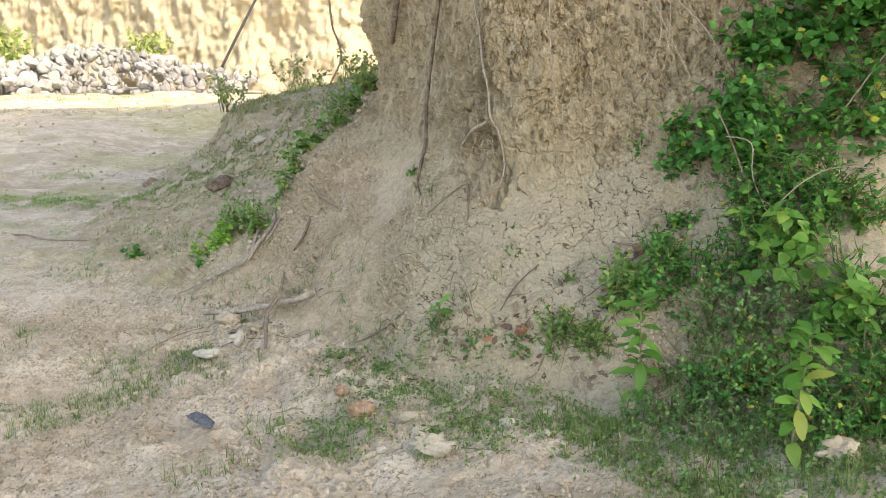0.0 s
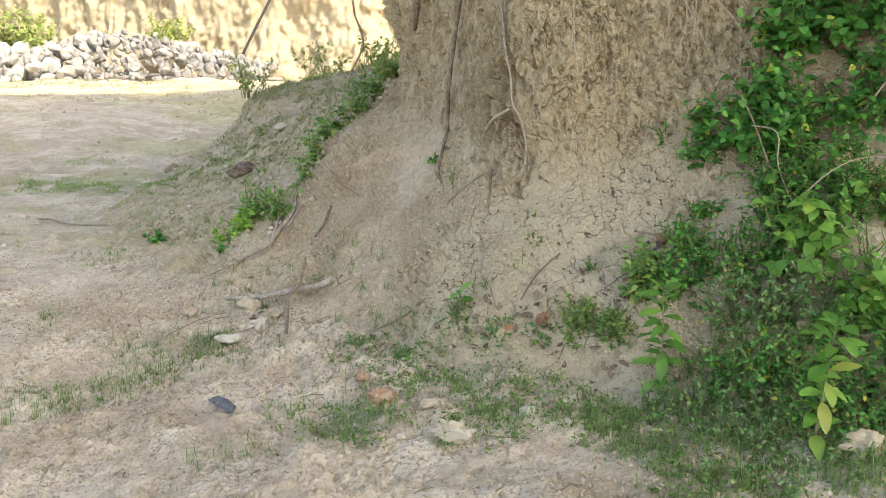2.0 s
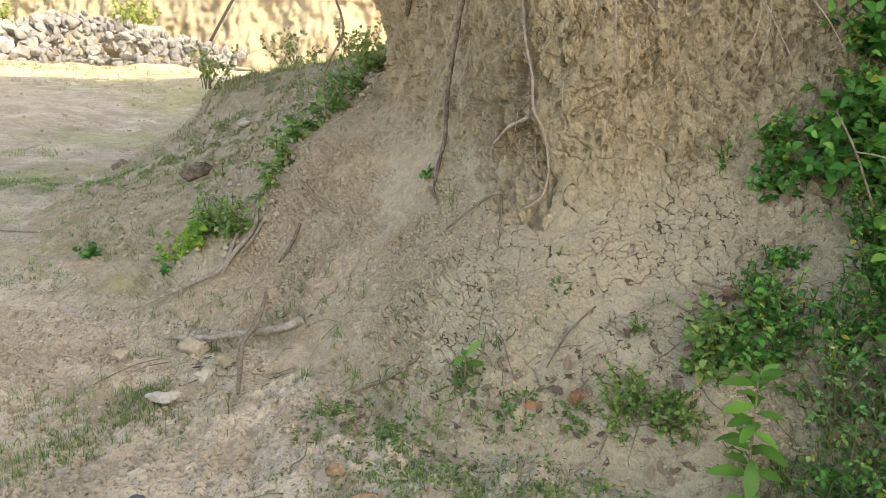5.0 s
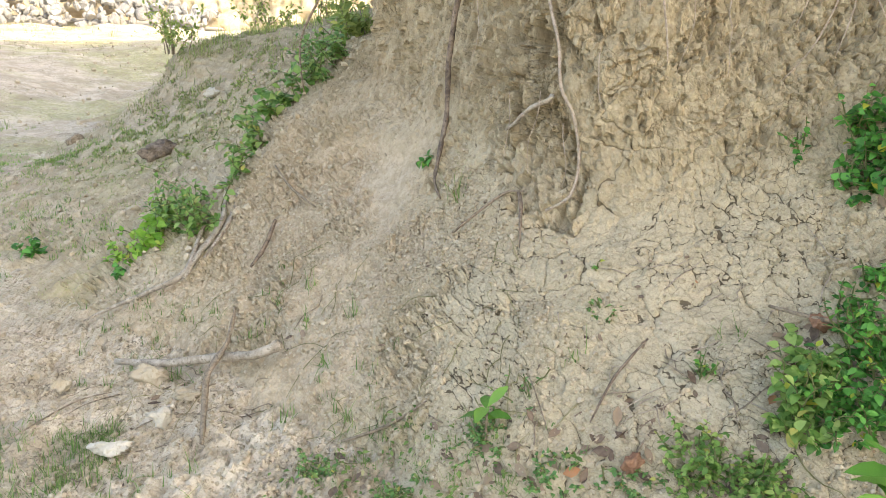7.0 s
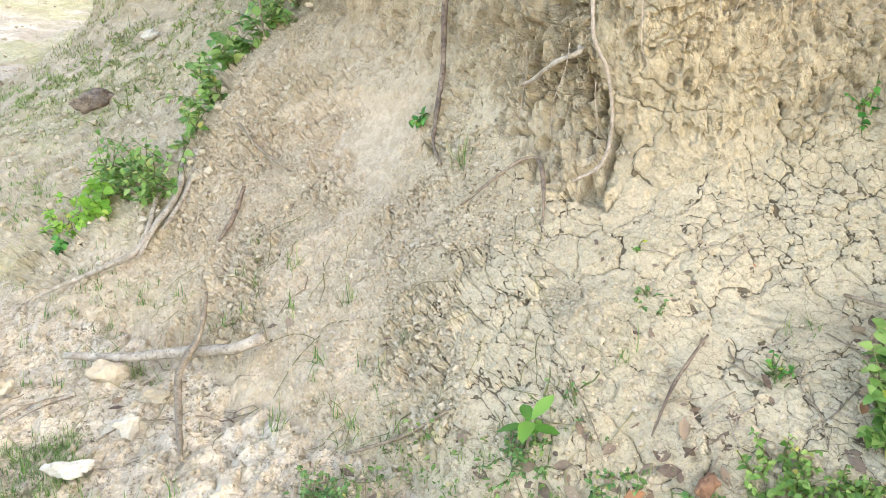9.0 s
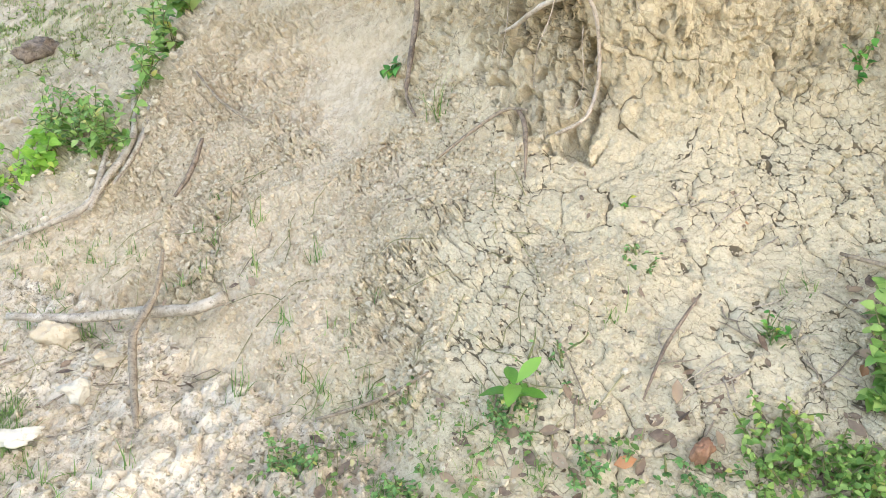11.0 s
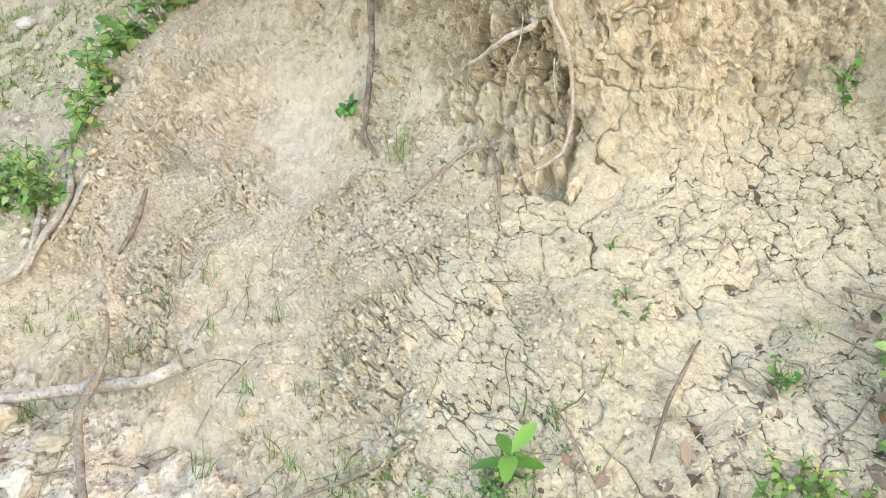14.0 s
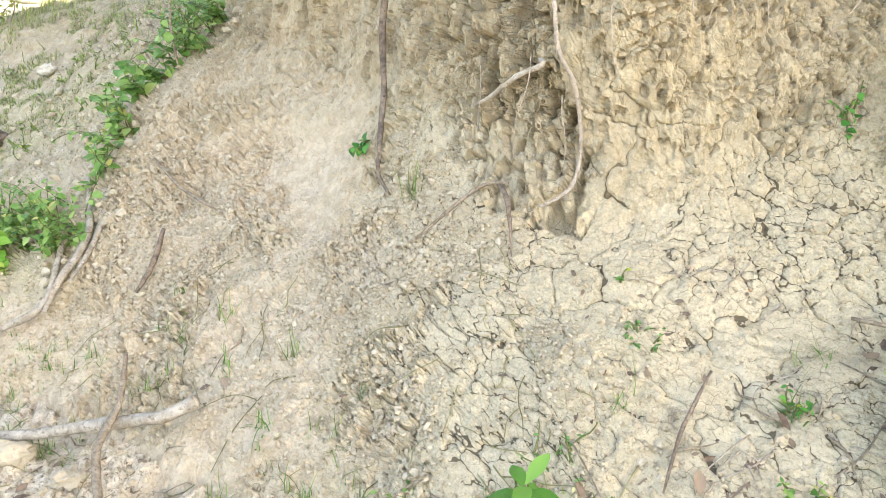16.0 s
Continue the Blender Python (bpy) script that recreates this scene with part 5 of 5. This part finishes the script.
def sapling(label, x, y, z, height, leaves, size, seed, lean=(0, 0), lower=0.1, yaw=0.0):
    """A young tree: one stem and large leaves, each a part."""
    g = np.random.default_rng(seed)
    ob = tagged(new("sapling"), label, "sapling", "saplings")
    ob.matrix_basis = pose(x, y, z)
    line = [(0, 0, -0.03), (lean[0] * .3, lean[1] * .3, height * .35), (lean[0] * .7, lean[1] * .7, height * .7), (*lean, height)]
    part("stem", tube_mesh("stem", tube(line, [0.005, 0.004, 0.002], 7, 0.1, seed)), MAT_TWIG, ob)
    shapes = [from_arrays("leaf", *(lambda a: (a[0], list(a[1])))(leaf(1, w, 9, 0.22, d, 0.56, wv))) for w, d, wv in ((0.4, 0.35, .35), (0.46, 0.65, .55), (0.42, 0.2, .4))]
    for me in shapes:
        me.materials.append(MAT_BIG)
    for k in range(leaves):
        t = lower + (1 - lower) * (k / (leaves - 1)) ** 0.85
        p = spline(np.array(line), np.array([t * 2.999]))[0]
        az = yaw + k * 2.4 + g.normal(0, 0.55)
        rise = g.uniform(-0.45, 0.55) + 0.9 * t ** 4
        d = np.array([math.cos(az), math.sin(az), rise])
        fr = frames(d, np.array([0, -0.35, 1.0]) + g.normal(0, 0.2, 3))
        s = size * g.uniform(0.75, 1.1) * (1.0 if t < 0.9 else 0.85)
        m = Matrix([[*(fr[r] * s), p[r]] for r in range(3)] + [[0, 0, 0, 1]])
        part("leaf", shapes[k % 3], None, ob, at=m)
    return ob


sapling("young sapling with large bright green oval leaves", 0.93, 3.58, 0.06, 0.50, 30, 0.122, 31, (-.02, -.03))
sapling("young sapling with large drooping light green leaves", 1.37, 2.93, 0.09, 0.50, 31, 0.132, 32, (.03, -.03), yaw=1)
sapling("tiny bright green sprout on the clay slope", -0.02, 4.33, 0.21, 0.12, 6, 0.115, 33, (0, -.02), 0.55, 0.4)


# ---- grass ----
BLADES = [blade(3, b) for b in (0.25, 0.5, 0.8, 1.1)]


def grass(label, spots, n, lo, hi, seed, width=0.0035, material=MAT_GRASS, leafy=0.0):
    """Grass about the spots (x, y, z, radius): tufts of blades, with a few small leaves among them."""
    g = np.random.default_rng(seed)
    heap = Heap()
    for x, y, z, radius in spots:
        tufts, _ = around(x, y, z, radius, max(3, n // 9), g)
        p = tufts[g.integers(0, len(tufts), n)] + g.normal(0, 0.014, (n, 3)) * (1, 1, 0)
        az = g.uniform(0, 6.28, n)
        tilt = g.normal(0, 0.8, n)
        h = lo + (hi - lo) * g.random(n) ** 1.5
        ca, sa, ct, st = np.cos(az), np.sin(az), np.cos(tilt), np.sin(tilt)
        w = width * g.uniform(0.7, 1.5, n)
        m = np.zeros((n, 3, 3))
        m[:, 0, 0], m[:, 1, 0] = ca * w, sa * w
        m[:, 0, 1], m[:, 1, 1], m[:, 2, 1] = -sa * ct * h, ca * ct * h, st * h
        m[:, 0, 2], m[:, 1, 2], m[:, 2, 2] = sa * st * h, -ca * st * h, ct * h
        kinds = g.integers(0, len(BLADES), n)
        for k, b in enumerate(BLADES):
            heap.spread(b, p[kinds == k] - (0, 0, 0.004), m[kinds == k])
        if leafy:
            c = int(n * leafy)
            q = tufts[g.integers(0, len(tufts), c)] + g.normal(0, 0.03, (c, 3)) * (1, 1, 0) + np.stack([0 * np.arange(c), 0 * np.arange(c), g.uniform(0.005, 0.05, c)], 1)
            fr = frames(g.normal(0, 1, (c, 3)) * (1, 1, 0.4), np.array([0, -0.3, 1]) + g.normal(0, 0.3, (c, 3)))
            heap.spread(SMALL[0], q, fr * (0.022 * g.uniform(0.6, 1.3, c))[:, None, None])
    ob = part("grass", heap.mesh("grass"), material)
    return tagged(ob, label, "grass", kind="stuff")


grass("patch of short green grass on the trodden clay", [(-1.97, 4.83, -.16, .32), (-2.02, 4.1, -.22, .3), (-1.75, 4.5, -.17, .28), (-1.6, 4.95, -.12, .18), (-1.9, 4.4, -.2, .3), (-2.3, 4.0, -.24, .3), (-1.55, 4.7, -.13, .2)], 620, .02, .085, 1, 0.003)
grass("mat of fine green grass and weeds below the bank", [(-.4, 4.35, -.02, .4), (-.1, 4.1, 0, .45), (-.45, 3.75, -.07, .45), (.05, 3.75, -.02, .45), (-.5, 3.4, -.1, .3), (.3, 3.6, 0, .35), (.1, 3.35, -.03, .3)], 1050, .012, .07, 2, 0.0026, leafy=.25)
grass("rough grass and low weeds beside the bushes", [(1.05, 3.3, .04, .32), (1.2, 2.85, .05, .32), (.75, 3.1, .02, .3), (1.5, 3.0, .1, .3), (.62, 3.4, .02, .22), (1.5, 3.3, .14, .25), (1.6, 2.6, .1, .3), (.95, 2.75, .03, .3), (1.3, 3.1, .07, .3)], 850, .02, .12, 3, 0.003, leafy=.3)
grass("sparse grass blades on bare clay", [(-.85, 3.62, -.12, .2), (-.6, 4.9, 0, .3), (-1.2, 4.4, -.1, .35), (-2.9, 5.2, -.16, .2), (-1.0, 3.2, -.12, .25), (-2.5, 3.6, -.22, .3), (-1.6, 5.6, -.05, .4)], 110, .03, .13, 4)
grass("short grass along the mud flat", [(-3.1, 6.8, 0, .35), (-2.8, 7.5, .15, .4), (-2.4, 7.0, .15, .35), (-3.2, 7.6, .1, .5)], 420, .02, .08, 5)
grass("thin green grass tufts at the shoulder's foot", [(-1.9, 6.2, .05, .3), (-1.7, 5.95, .05, .2), (-1.5, 5.8, .05, .2), (-1.35, 5.45, -.03, .2)], 130, .02, .09, 6)
grass("tangled long grass under the bushes", [(1.35, 3.65, .3, .22), (1.6, 3.6, .35, .25), (1.2, 3.55, .15, .2), (1.45, 3.45, .18, .22), (1.75, 3.3, .25, .22)], 330, .03, .15, 10, 0.003, MAT_GRASS, .8)
grass("tuft of long thin grass on the slope", [(-.09, 5.48, .8, .03)], 16, .12, .24, 7, 0.004)
grass("small upright grass tuft on the talus", [(-.64, 5.03, .17, .03), (-.78, 5.53, .37, .04), (.69, 4.28, .46, .03)], 20, .05, .15, 8, 0.004)
grass("scattered thin grass tufts on the crumbly slope", [(-.3, 4.92, .22, .05), (-.75, 5.32, .24, .05), (-.5, 5.22, .3, .05), (-.95, 5.62, .28, .06), (-.42, 4.62, .08, .06), (-1.25, 5.75, .14, .06), (.3, 4.5, .42, .04), (.82, 4.4, .55, .05)], 24, .03, .13, 11, 0.0035)
grass("few fine grass blades among the crumbs", [(-1.05, 5.5, .1, .12), (-.9, 5.7, .33, .15), (-.35, 4.75, .12, .15), (.9, 3.8, .2, .15)], 26, .03, .1, 9)


# places spread evenly over the rise
first = int(np.argmax(us > 7.0))
quad = BANK[:, first:]
a, b, c, d = quad[:-1, :-1], quad[:-1, 1:], quad[1:, :-1], quad[1:, 1:]
area = np.linalg.norm(np.cross(b - a, c - a), axis=2) * (a[..., 2] < 1.9) * (a[..., 0] > -6) * (a[..., 1] < 14)
pick_cell = np.random.default_rng(77).choice(area.size, 160000, p=(area / area.sum()).reshape(-1))
e, f = np.random.default_rng(78).random((2, 160000, 1))
a, b, c, d = (k.reshape(-1, 3)[pick_cell] for k in (a, b, c, d))
RISE = a * (1 - e) * (1 - f) + b * e * (1 - f) + c * (1 - e) * f + d * e * f
RISE = RISE[RISE[:, 2] > ground_height(RISE[:, 0], RISE[:, 1])]
COVERED = set(map(tuple, np.floor(RISE[:, :2] / 0.1).astype(int)))
TUFTY = fbm(RISE[:, 0] * 7, RISE[:, 1] * 7, RISE[:, 2] * 7, 3, 330, 0.6)


def far_grass(label, x, y, rx, ry, n, hi, seed, material=MAT_GRASS):
    """Grass on the open flat and on the rise, farther off."""
    g = np.random.default_rng(seed)
    c = np.stack([x + rx * g.normal(0, .45, n // 10), y + ry * g.normal(0, .45, n // 10)], 1)
    q = c[g.integers(0, len(c), n)] + g.normal(0, .035, (n, 2))
    bare = np.array([tuple(k) not in COVERED for k in np.floor(q / 0.1).astype(int)])
    p = np.concatenate([q, ground_height(q[:, 0], q[:, 1])[:, None]], 1)[bare]
    w = np.exp(-((RISE[:, 0] - x) / rx) ** 2 * 1.6 - ((RISE[:, 1] - y) / ry) ** 2 * 1.6) * (TUFTY > 0.02)
    if w.sum() > 1:
        p = np.concatenate([p, RISE[g.choice(len(RISE), n - len(p), p=w / w.sum())]])
    n = len(p)
    heap = Heap()
    az, tilt = g.uniform(0, 6.28, n), g.normal(0, 0.8, n)
    h, w = g.uniform(0.3, 1, n) * hi, 0.0035 + 0.02 * hi
    ca, sa, ct, st = np.cos(az), np.sin(az), np.cos(tilt), np.sin(tilt)
    m = np.stack([np.stack([ca * w, -sa * ct * h, sa * st * h], 1), np.stack([sa * w, ca * ct * h, -ca * st * h], 1), np.stack([0 * h, st * h, ct * h], 1)], 1)
    kinds = g.integers(0, len(BLADES), n)
    for k, b in enumerate(BLADES):
        heap.spread(b, p[kinds == k] - (0, 0, 0.005), m[kinds == k])
    return tagged(part("grass", heap.mesh("grass"), material), label, "grass", kind="stuff")


far_grass("strip of fresh green grass on the flat", -4.4, 9.6, 2.2, .5, 15000, .04, 1, MAT_SHOULDER)
far_grass("green grass strip beside the puddle's edge", -3.2, 9.3, 1.0, .7, 1500, .06, 2)
far_grass("short yellowish turf on the flat below the rise", -3.4, 8.5, 1.3, .8, 9000, .026, 8, MAT_SUNNY)
far_grass("thin turf at the foot of the shoulder", -2.5, 7.4, .7, .8, 3000, .03, 9, MAT_SUNNY)
far_grass("small bright green grass patch on the flat", -5.4, 11.6, .7, .35, 700, .08, 3, MAT_SUNNY)
far_grass("thin dry grass over the rise behind the bank", -2.4, 10.2, 1.3, 1.6, 11000, .06, 4, MAT_DRY)
far_grass("yellowing grass on the rise's slope", -1.9, 8.6, .8, 1.2, 6500, .035, 5, MAT_DRY)
far_grass("green weeds on the crest of the rise", -1.8, 11.0, 1.3, .9, 1800, .16, 6, MAT_SUNNY)
far_grass("yellow-green turf patch on the rise", -2.9, 9.5, .5, .5, 3500, .035, 11, MAT_SUNNY)
far_grass("yellow-green turf along the crest of the rise", -1.9, 9.6, .6, .7, 3500, .045, 12, MAT_SUNNY)
far_grass("dry weeds on the sunlit strip before the rubble", -13, 24, 8, 4, 7000, .14, 10, MAT_DRY)
far_grass("sparse grass on the embankment", -7.5, 16.5, 4, 1.6, 1300, .1, 7, MAT_DRY)


# ---- dry litter ----
def litter(label, spots, n, lo, hi, seed):
    g = np.random.default_rng(seed)
    heap = Heap()
    shapes = [leaf(1, .5, 4, .5, -.25, .5, .6), leaf(1, .6, 4, -.4, .2, .45, .5)]
    for x, y, z, r in spots:
        p, nr = around(x, y, z, r, n, g)
        fr = frames(np.cross(nr, g.normal(0, 1, (n, 3))) + g.normal(0, .2, (n, 3)), nr + g.normal(0, .35, (n, 3)))
        s = g.uniform(lo, hi, n)
        for k in (0, 1):
            heap.spread(shapes[k], p[k::2] + nr[k::2] * 0.006, (fr * s[:, None, None])[k::2])
    return tagged(part("dry_leaves", heap.mesh("dry_leaves"), MAT_LITTER), label, "dry leaves", kind="stuff")


litter("curled brown dry leaves on the clay", [(1.25, 4.25, .62, .25), (.55, 4.1, .28, .3), (.0, 4.2, .1, .35), (-1.1, 5.3, 0, .5)], 22, .02, .06, 1)
litter("scattered brown dead leaves under the bushes", [(1.5, 3.7, .35, .5), (1.1, 3.2, .04, .5), (2.3, 4.6, 1.4, .4), (1.6, 4.5, 1.0, .4)], 40, .02, .06, 2)
litter("brown and reddish fallen leaves beside the bushes", [(.9, 4.05, .36, .22), (1.02, 4.3, .56, .16), (.75, 3.85, .22, .2), (-.3, 4.3, .02, .35), (.4, 4.1, .24, .25), (0, 4.15, .12, .3)], 22, .025, .07, 4)
litter("few dry leaf scraps over slope and ground", [(-.4, 4.9, .2, .9), (-1.6, 4.5, -.15, .9), (.5, 4.6, .5, .5), (-.2, 3.4, -.1, .8)], 26, .012, .035, 3)


def straw(label, boxes, n, lo, hi, r, material, seed):
    """Thin dry stems and runners that follow the lie of the earth: n in each stretch (x0, x1, y0, y1)."""
    g = np.random.default_rng(seed)
    limbs = []
    for x0, x1, y0, y1 in boxes:
        near = np.nonzero((POOL[:, 0] > x0 - .4) & (POOL[:, 0] < x1 + .4) & (POOL[:, 1] > y0 - .4) & (POOL[:, 1] < y1 + .4))[0]
        pts, nrm = POOL[near], POOL_N[near]
        inside = np.nonzero((pts[:, 0] > x0) & (pts[:, 0] < x1) & (pts[:, 1] > y0) & (pts[:, 1] < y1))[0]
        for _ in range(n):
            i = g.choice(inside)
            d = g.normal(0, 1, 3) + np.array([-0.5, -0.5, -0.3])
            line, size = [], g.uniform(lo, hi)
            p = pts[i]
            for k in range(5):
                i = int(np.argmin(((pts - p) ** 2).sum(1)))
                line.append(pts[i] + nrm[i] * (r * 0.9 + 0.012 * g.random() * (k in (1, 2, 3))))
                d = d - (d @ nrm[i]) * nrm[i] + g.normal(0, 0.22, 3)
                d = d / np.linalg.norm(d)
                p = pts[i] + d * size / 4
            limbs.append(tube(line, [r * g.uniform(.7, 1.2), r * 0.9, r * 0.4], 4, 0.15, 0, 2))
    return tagged(part("straw", tube_mesh("straw", *limbs), material), label, "straw", kind="stuff")


straw("thin dry grass stems lying on the crumbly slope", [(-1.5, -.5, 5.0, 5.9), (-.7, .2, 4.4, 5.2)], 34, .08, .3, .0022, MAT_DRY, 1)
straw("brown dry stalks strewn at the slope's foot", [(-1.9, -.6, 4.6, 5.6), (-.5, .9, 3.9, 4.5)], 16, .1, .34, .0035, MAT_TWIG, 2)
straw("pale dry runners over the cracked crust below the bushes", [(.5, 1.4, 4.1, 4.7), (.2, .9, 4.2, 4.8)], 12, .08, .26, .0028, MAT_ROOT_PALE, 3)
straw("dry straw and stalks on the trodden ground", [(-2.4, 1.2, 2.6, 4.4)], 30, .08, .25, .003, MAT_DRY, 4)


# ---- the far side ----
def rubble_heap():
    ob = tagged(new("rubble_heap"), "long heap of pale grey broken quarry stones, sunlit", "rubble")
    g = np.random.default_rng(5)
    shapes = []
    for k in range(9):
        v, f = ball(2, 400 + k, 0.2, 0.8)
        me = from_arrays("stone", v, list(f), False)
        shapes.append(me)
    shapes += [me.copy() for me in shapes]
    for k, me in enumerate(shapes):
        me.materials.append(MAT_RUBBLE if k < 9 else MAT_RUBBLE_GREY)
    tiny = Heap()
    for made in range(1100):
        x = -21 + 14.3 * g.random()
        grey = x > -13 + g.normal(0, 0.5)
        u = g.random()
        ridge = (1.45 + 0.3 * math.sin(x * 0.9)) * (1 - 0.5 * float(step(-9.5, -7.0, np.array(x))))
        y = 27.3 + 2.6 * u
        z = float(ground_level(np.array(x), np.array(y))) + ridge * math.sin(u * 1.9) * g.uniform(0.75, 1.0)
        s = g.uniform(0.12, 0.24) if grey else g.uniform(0.18, 0.36)
        at = pose(x, y, z, g.uniform(0, 360), g.uniform(0, 360), g.uniform(0, 360)) @ Matrix.Diagonal((s, s * 0.9, s * 0.75, 1))
        if made < 300:
            part("stone", shapes[made % 9 + (9 if grey else 0)], None, ob, at=at)
        else:
            tiny.spread(CRUMBS[made % 7], [np.array(at.translation) - (0, -0.15, 0.1)], [np.array(at.to_3x3()) * 0.8])
    tagged(part("stone_rest", tiny.mesh("stone_rest", False), MAT_RUBBLE_GREY, ob), kind="stuff")
    v, f = ball(3, 77, .2, .5)
    for sx, x, h in ((7, -14.5, 1.15), (3, -9, .7)):
        core = from_arrays("rubble_core", v * (sx, 1.3, h), list(f))
        part("rubble_core", core, MAT_RUBBLE_GREY, ob, at=pose(x, 29.2, 1.3))
    return ob


rubble_heap()


def shrub(label, x, y, z, width, height, n, size, seed, material=MAT_SUNNY, category="shrub"):
    g = np.random.default_rng(seed)
    ob = tagged(new("shrub"), label, category, "shrubs behind")
    limbs, at, turn = [], [], []
    for k in range(n):
        az, lean = g.uniform(0, 6.28), g.uniform(0.05, 0.8)
        head = np.array([math.cos(az) * lean, math.sin(az) * lean, 1.0])
        line = grow(g, (x + g.normal(0, width * .14), y + g.normal(0, width * .14), z - 0.05), head, height * g.uniform(0.6, 1.15), (head[0] * .08, head[1] * .08, 0.02))
        limbs.append(tube(line, [0.012 * height, 0.004 * height], 4, 0.1, k, 1))
        m = 34
        q = spline(line, g.uniform(0.15, 1, m) ** 0.8 * (len(line) - 1.001)) + g.normal(0, size * .5, (m, 3))
        fr = frames(g.normal(0, 1, (m, 3)) + (0, 0, .4), g.normal(0, .5, (m, 3)) + (0, -.3, 1))
        at.append(q)
        turn.append(fr * (size * g.uniform(.6, 1.3, m))[:, None, None])
    heap = Heap()
    heap.spread(SMALL[0], np.concatenate(at), np.concatenate(turn))
    tagged(part("branch", tube_mesh("branch", *limbs), MAT_TWIG, ob), kind="stuff")
    tagged(part("foliage", heap.mesh("foliage"), material, ob), kind="stuff")
    return ob


shrub("round sunlit yellow-green shrub behind the rubble", -16.2, 30.2, 2.0, 2.4, 1.9, 42, .2, 1)
shrub("sunlit yellow-green shrub on the rubble's edge", -18.6, 30.6, 2.0, 2.4, 1.8, 36, .2, 2)
shrub("sunlit yellow-green shrub at the cliff's foot", -11.0, 30.6, 2.1, 1.9, 1.6, 32, .18, 3)
shrub("slender light green shrub on the rise", -2.85, 10.9, 1.28, .5, .6, 11, .05, 4)
shrub("thin leafy shrub on the rise's crest", -2.0, 11.6, 1.5, .5, .6, 10, .05, 5)
shrub("sunlit leafy shrub behind the pillar", -1.15, 11.4, 1.6, .6, .6, 11, .055, 6)
shrub("low leafy shrub beside the pillar", -.75, 8.9, 1.45, .4, .4, 12, .07, 7)
limb("leaning_pole", "thin grey wooden pole leaning against the cliff", bark("weathered_pole", (0.035, 0.035, 0.035), (0.08, 0.078, 0.072)), [(-7.9, 29.3, 2.2), (-7.2, 29.6, 3.6), (-6.3, 30.1, 5.4), (-5.6, 30.5, 6.8)], [.055, .052, .048, .045], "pole", 8, .05, 60)
for k, (x, y, z, s) in enumerate(((-1.28, 11.0, 1.52, .3), (-1.05, 10.6, 1.55, .25), (-1.5, 10.9, 1.5, .22))):
    rock("rock", "grey-brown rubble stone on the grassy rise", x, y, z, s, (1, .8, .6), MAT_BEIGE_STONE, 60 + k, 40 * k)
rock("clay_lump", "dark weathered earth clod on the mud flat", -3.8, 10.5, .3, .22, (1, .8, .7), MAT_TWIG, 70, 0, category="clod")
rock("clay_lump", "dark earth clod with dead grass on the rise's foot", -2.32, 8.55, .5, .38, (1, .7, .55), MAT_ROOT_DARK, 71, 20, category="clod")
rock("clay_lump", "grey muddy lump in thin grass", -2.75, 7.55, .13, .22, (1, .7, .6), MAT_BEIGE_STONE, 72, 20, category="clod")
rock("rock", "large boulder of cliff earth behind the rubble", -14.2, 30.8, 2.1, 1.6, (1.2, .8, .9), MAT_BEIGE_STONE, 73, 10)
rock("rock", "long slab of fallen cliff earth behind the rubble", -10.6, 30.4, 2.0, 1.9, (1.3, .8, .6), MAT_BEIGE_STONE, 74, 0)
rock("rock", "pale stone on the grassy rise", -2.15, 9.5, .93, .13, (1, .8, .7), MAT_WHITE_STONE, 75, 10)


def shade_tree(label, x, y, z, crown, seed, clumps=90):
    """A spreading tree: trunk, limbs and a crown of leaf clumps with gaps."""
    g = np.random.default_rng(seed)
    ob = tagged(new("tree"), label, "tree", "shade trees")
    cx, cy, cz, rx, rz = crown
    limbs = [tube([(x, y, z - .3), (x + .1, y, z + 1.2), ((x + cx) / 2, (y + cy) / 2, (z + cz) / 2), (cx, cy, cz)], [.22, .17, .13, .06], 9, .1, seed)]
    at, turn = [], []
    for k in range(clumps):
        d = g.normal(0, 1, 3)
        d /= np.linalg.norm(d)
        c = np.array([cx, cy, cz]) + d * np.array([rx, rx, rz]) * g.uniform(.35, 1) ** .6
        if k % 5 == 0:
            mid = (c + (cx, cy, cz)) / 2 + (0, 0, -.3)
            limbs.append(tube([((x + cx) / 2, (y + cy) / 2, (z + cz) / 2), tuple(mid), tuple(c)], [.07, .04, .015], 6, .1, k))
        m = 22
        q = c + g.normal(0, .38, (m, 3)) * (1, 1, .6)
        at.append(q)
        fr = frames(g.normal(0, 1, (m, 3)), g.normal(0, .5, (m, 3)) + (0, 0, 1))
        turn.append(fr * g.uniform(.36, .62, m)[:, None, None])
    heap = Heap()
    heap.spread(CROWN_LEAF, np.concatenate(at), np.concatenate(turn))
    part("trunk", tube_mesh("trunk", *limbs), MAT_TWIG, ob)
    tagged(part("crown", heap.mesh("crown"), MAT_CANOPY, ob), kind="stuff")
    return ob


# trees added out of view, set towards the sun to shade bank and flat
shade_tree("tall leafy tree with a dense crown, added unseen beside the path for shade", 6.8, -4.2, 0.1, (6.0, -3.6, 11.3, 5.2, 2.3), 1, 400)
shade_tree("tall leafy tree with a spreading crown, added unseen below the bank for shade", 7.2, 0.6, 0.1, (6.0, 1.2, 11.0, 5.0, 2.3), 2, 400)
shade_tree("leafy tree with a dense crown, added unseen on top of the bank for shade", 4.2, 7.0, 3.35, (3.0, 5.5, 10.6, 4.9, 2.0), 3, 340)
shade_tree("slender leafy tree, added unseen and set back on the bank for shade", 3.0, 9.6, 3.4, (2.2, 8.9, 11.4, 4.4, 1.8), 4, 300)
